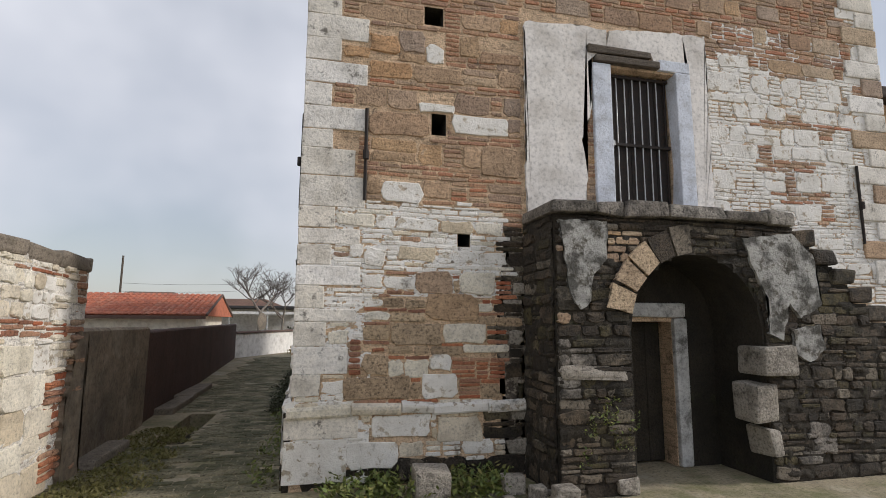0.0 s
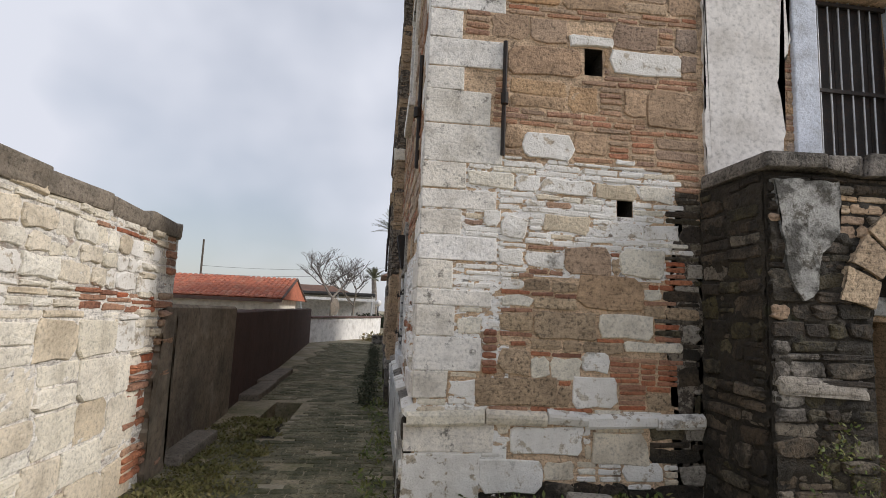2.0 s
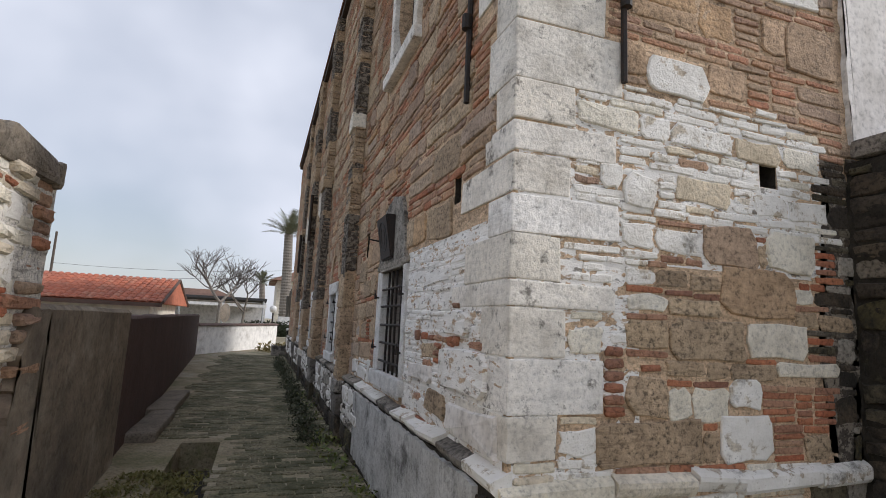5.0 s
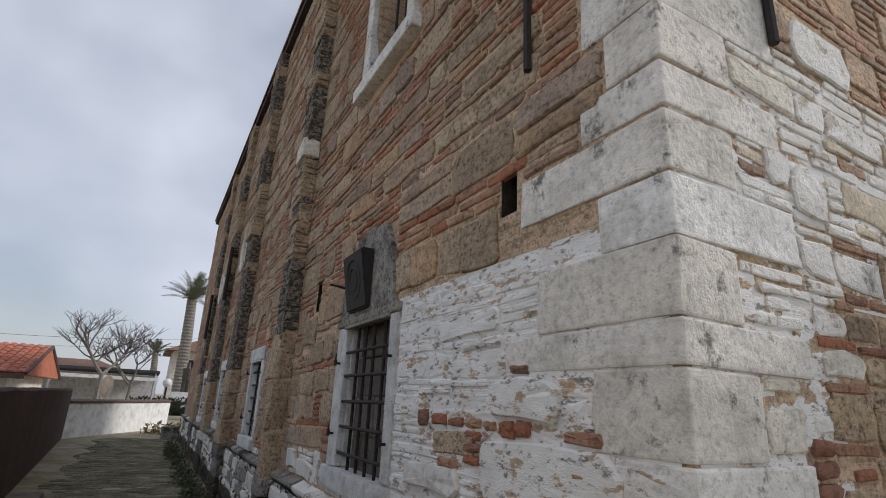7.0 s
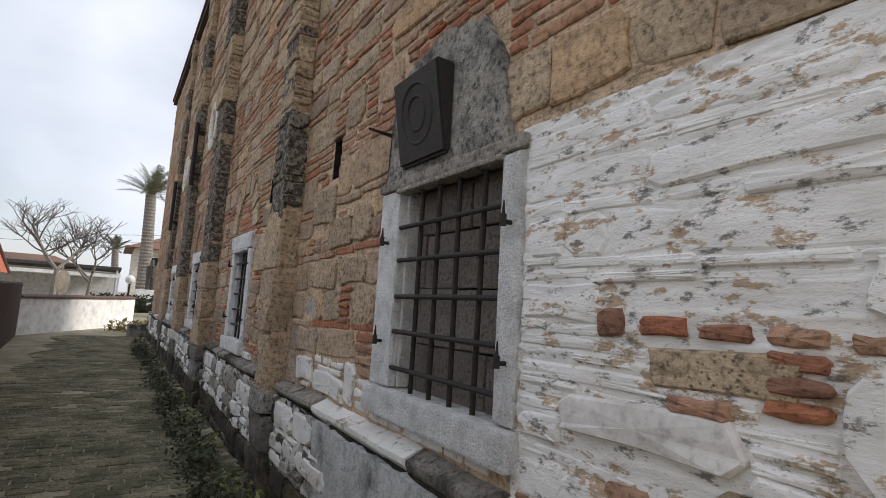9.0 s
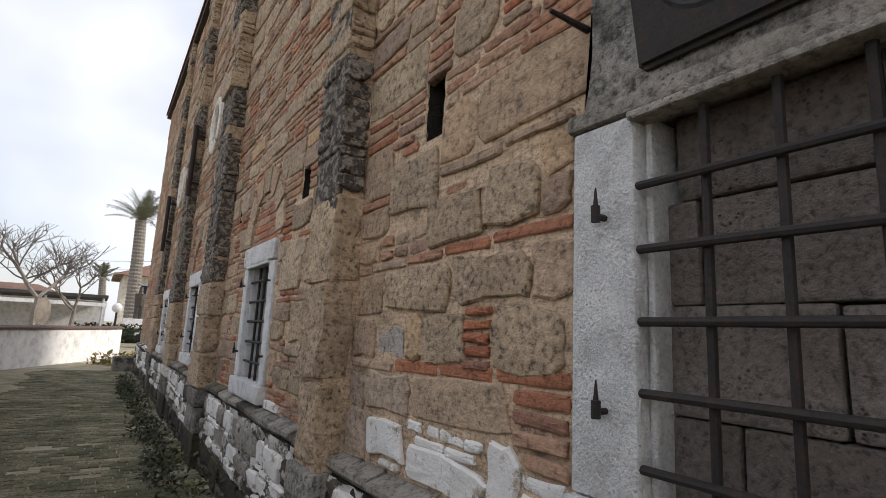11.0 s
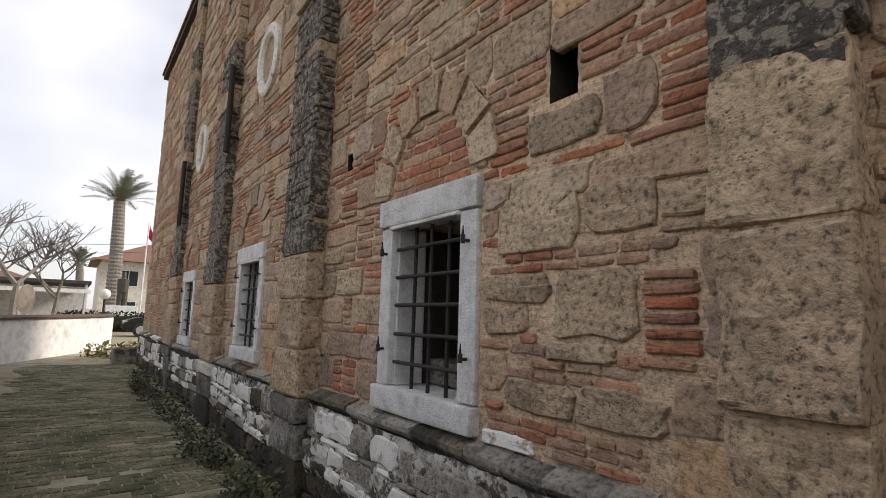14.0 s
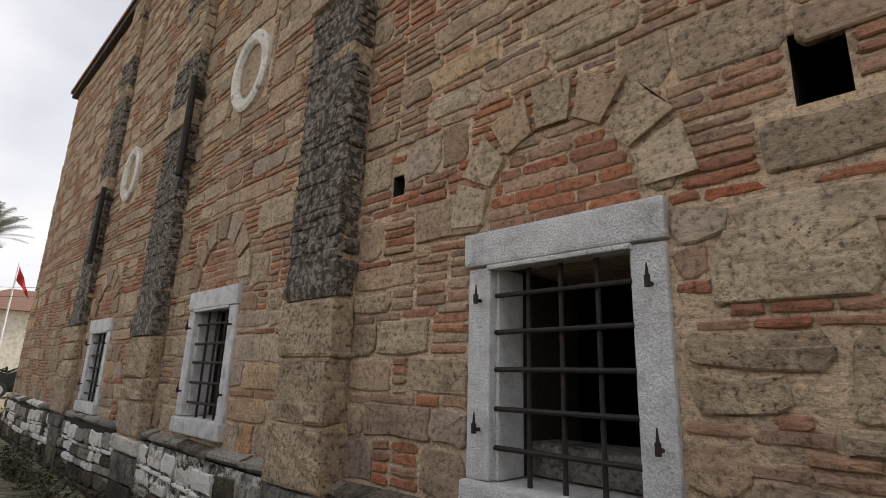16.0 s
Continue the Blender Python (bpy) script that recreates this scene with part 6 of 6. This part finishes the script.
porch_w = [(2.3 + r.uniform(0, 0.5), PY - 0.04, r.uniform(0.2, 0.7), 40, 0.06, 0.2) for _ in range(10)]
leaf_stuff("porch_moss", "tufts of green growth on the porch wall", porch_w, M_LEAF, 0.035, 4)
grass = [(-1.95 + r.uniform(-0.3, 0.4), 4.0 + r.random() * 4.2, 0.0, 110, 0.2 * r.uniform(0.4, 1.2), 0.015) for _ in range(120)]
leaf_stuff("grass", "short yellow-green grass beside the boundary wall", grass, M_MOSS, 0.038, 7)
for x, y, s in ((1.0, 4.62, 0.17), (1.75, 4.6, 0.1), (2.05, 4.2, 0.1), (1.9, 4.4, 0.07)):
    bm = box_bm(x - s, x + s, y - s * 0.8, y + s * 0.8, -0.02, s * 1.5, s * 0.18, s * 0.15)
    tagged(part("loose_stone", bm, M_GREYBLK, None), "loose pale stone block lying by the wall", "stone", "loose stones")
for _ in range(26):
    x, y, s = r.uniform(0.9, 2.6), r.uniform(4.0, 4.9), r.uniform(0.015, 0.05)
    if x > 2.05 and y > 4.2:
        continue
    tagged(part("rubble_stone", box_bm(x - s, x + s, y - s, y + s, -0.005, s, s * 0.25, s * 0.2), M_SLAB, None), "small broken stone on the ground", "stone", "rubble stones")

# pavers of the alley
V, Fc, count = [], [], 0
PG = lambda u, v, d: (u, v, d)
y = 3.4
while y < 23.5:
    x, xe = -1.5 + 0.1 * math.sin(y * 3), -0.36
    x -= 0.9 if (y < 7.0 or y > 9.5) else 0.0
    if y < 4.6:
        xe = 2.0
    x += (int(y / 0.115) % 2) * 0.11
    while x < xe:
        w = 0.22
        if r.random() > 0.06:
            z = r.uniform(0.004, 0.014)
            verts, faces = block(PG, x + 0.005, x + w - 0.005, y + 0.005, y + 0.11, z, r, 0.012, 0.004, base=-0.02)
            if count < 290 and y > 4.2:
                ob = new("paver", mesh_of("paver", verts, faces, M_PAVER))
                ob.parent = ground
                count += 1
            else:
                n = len(V)
                V += verts
                Fc += [tuple(k + n for k in f) for f in faces]
        x += w
    y += 0.115
raw_part("far_pavers", V, Fc, M_PAVER, ground, kind="stuff")
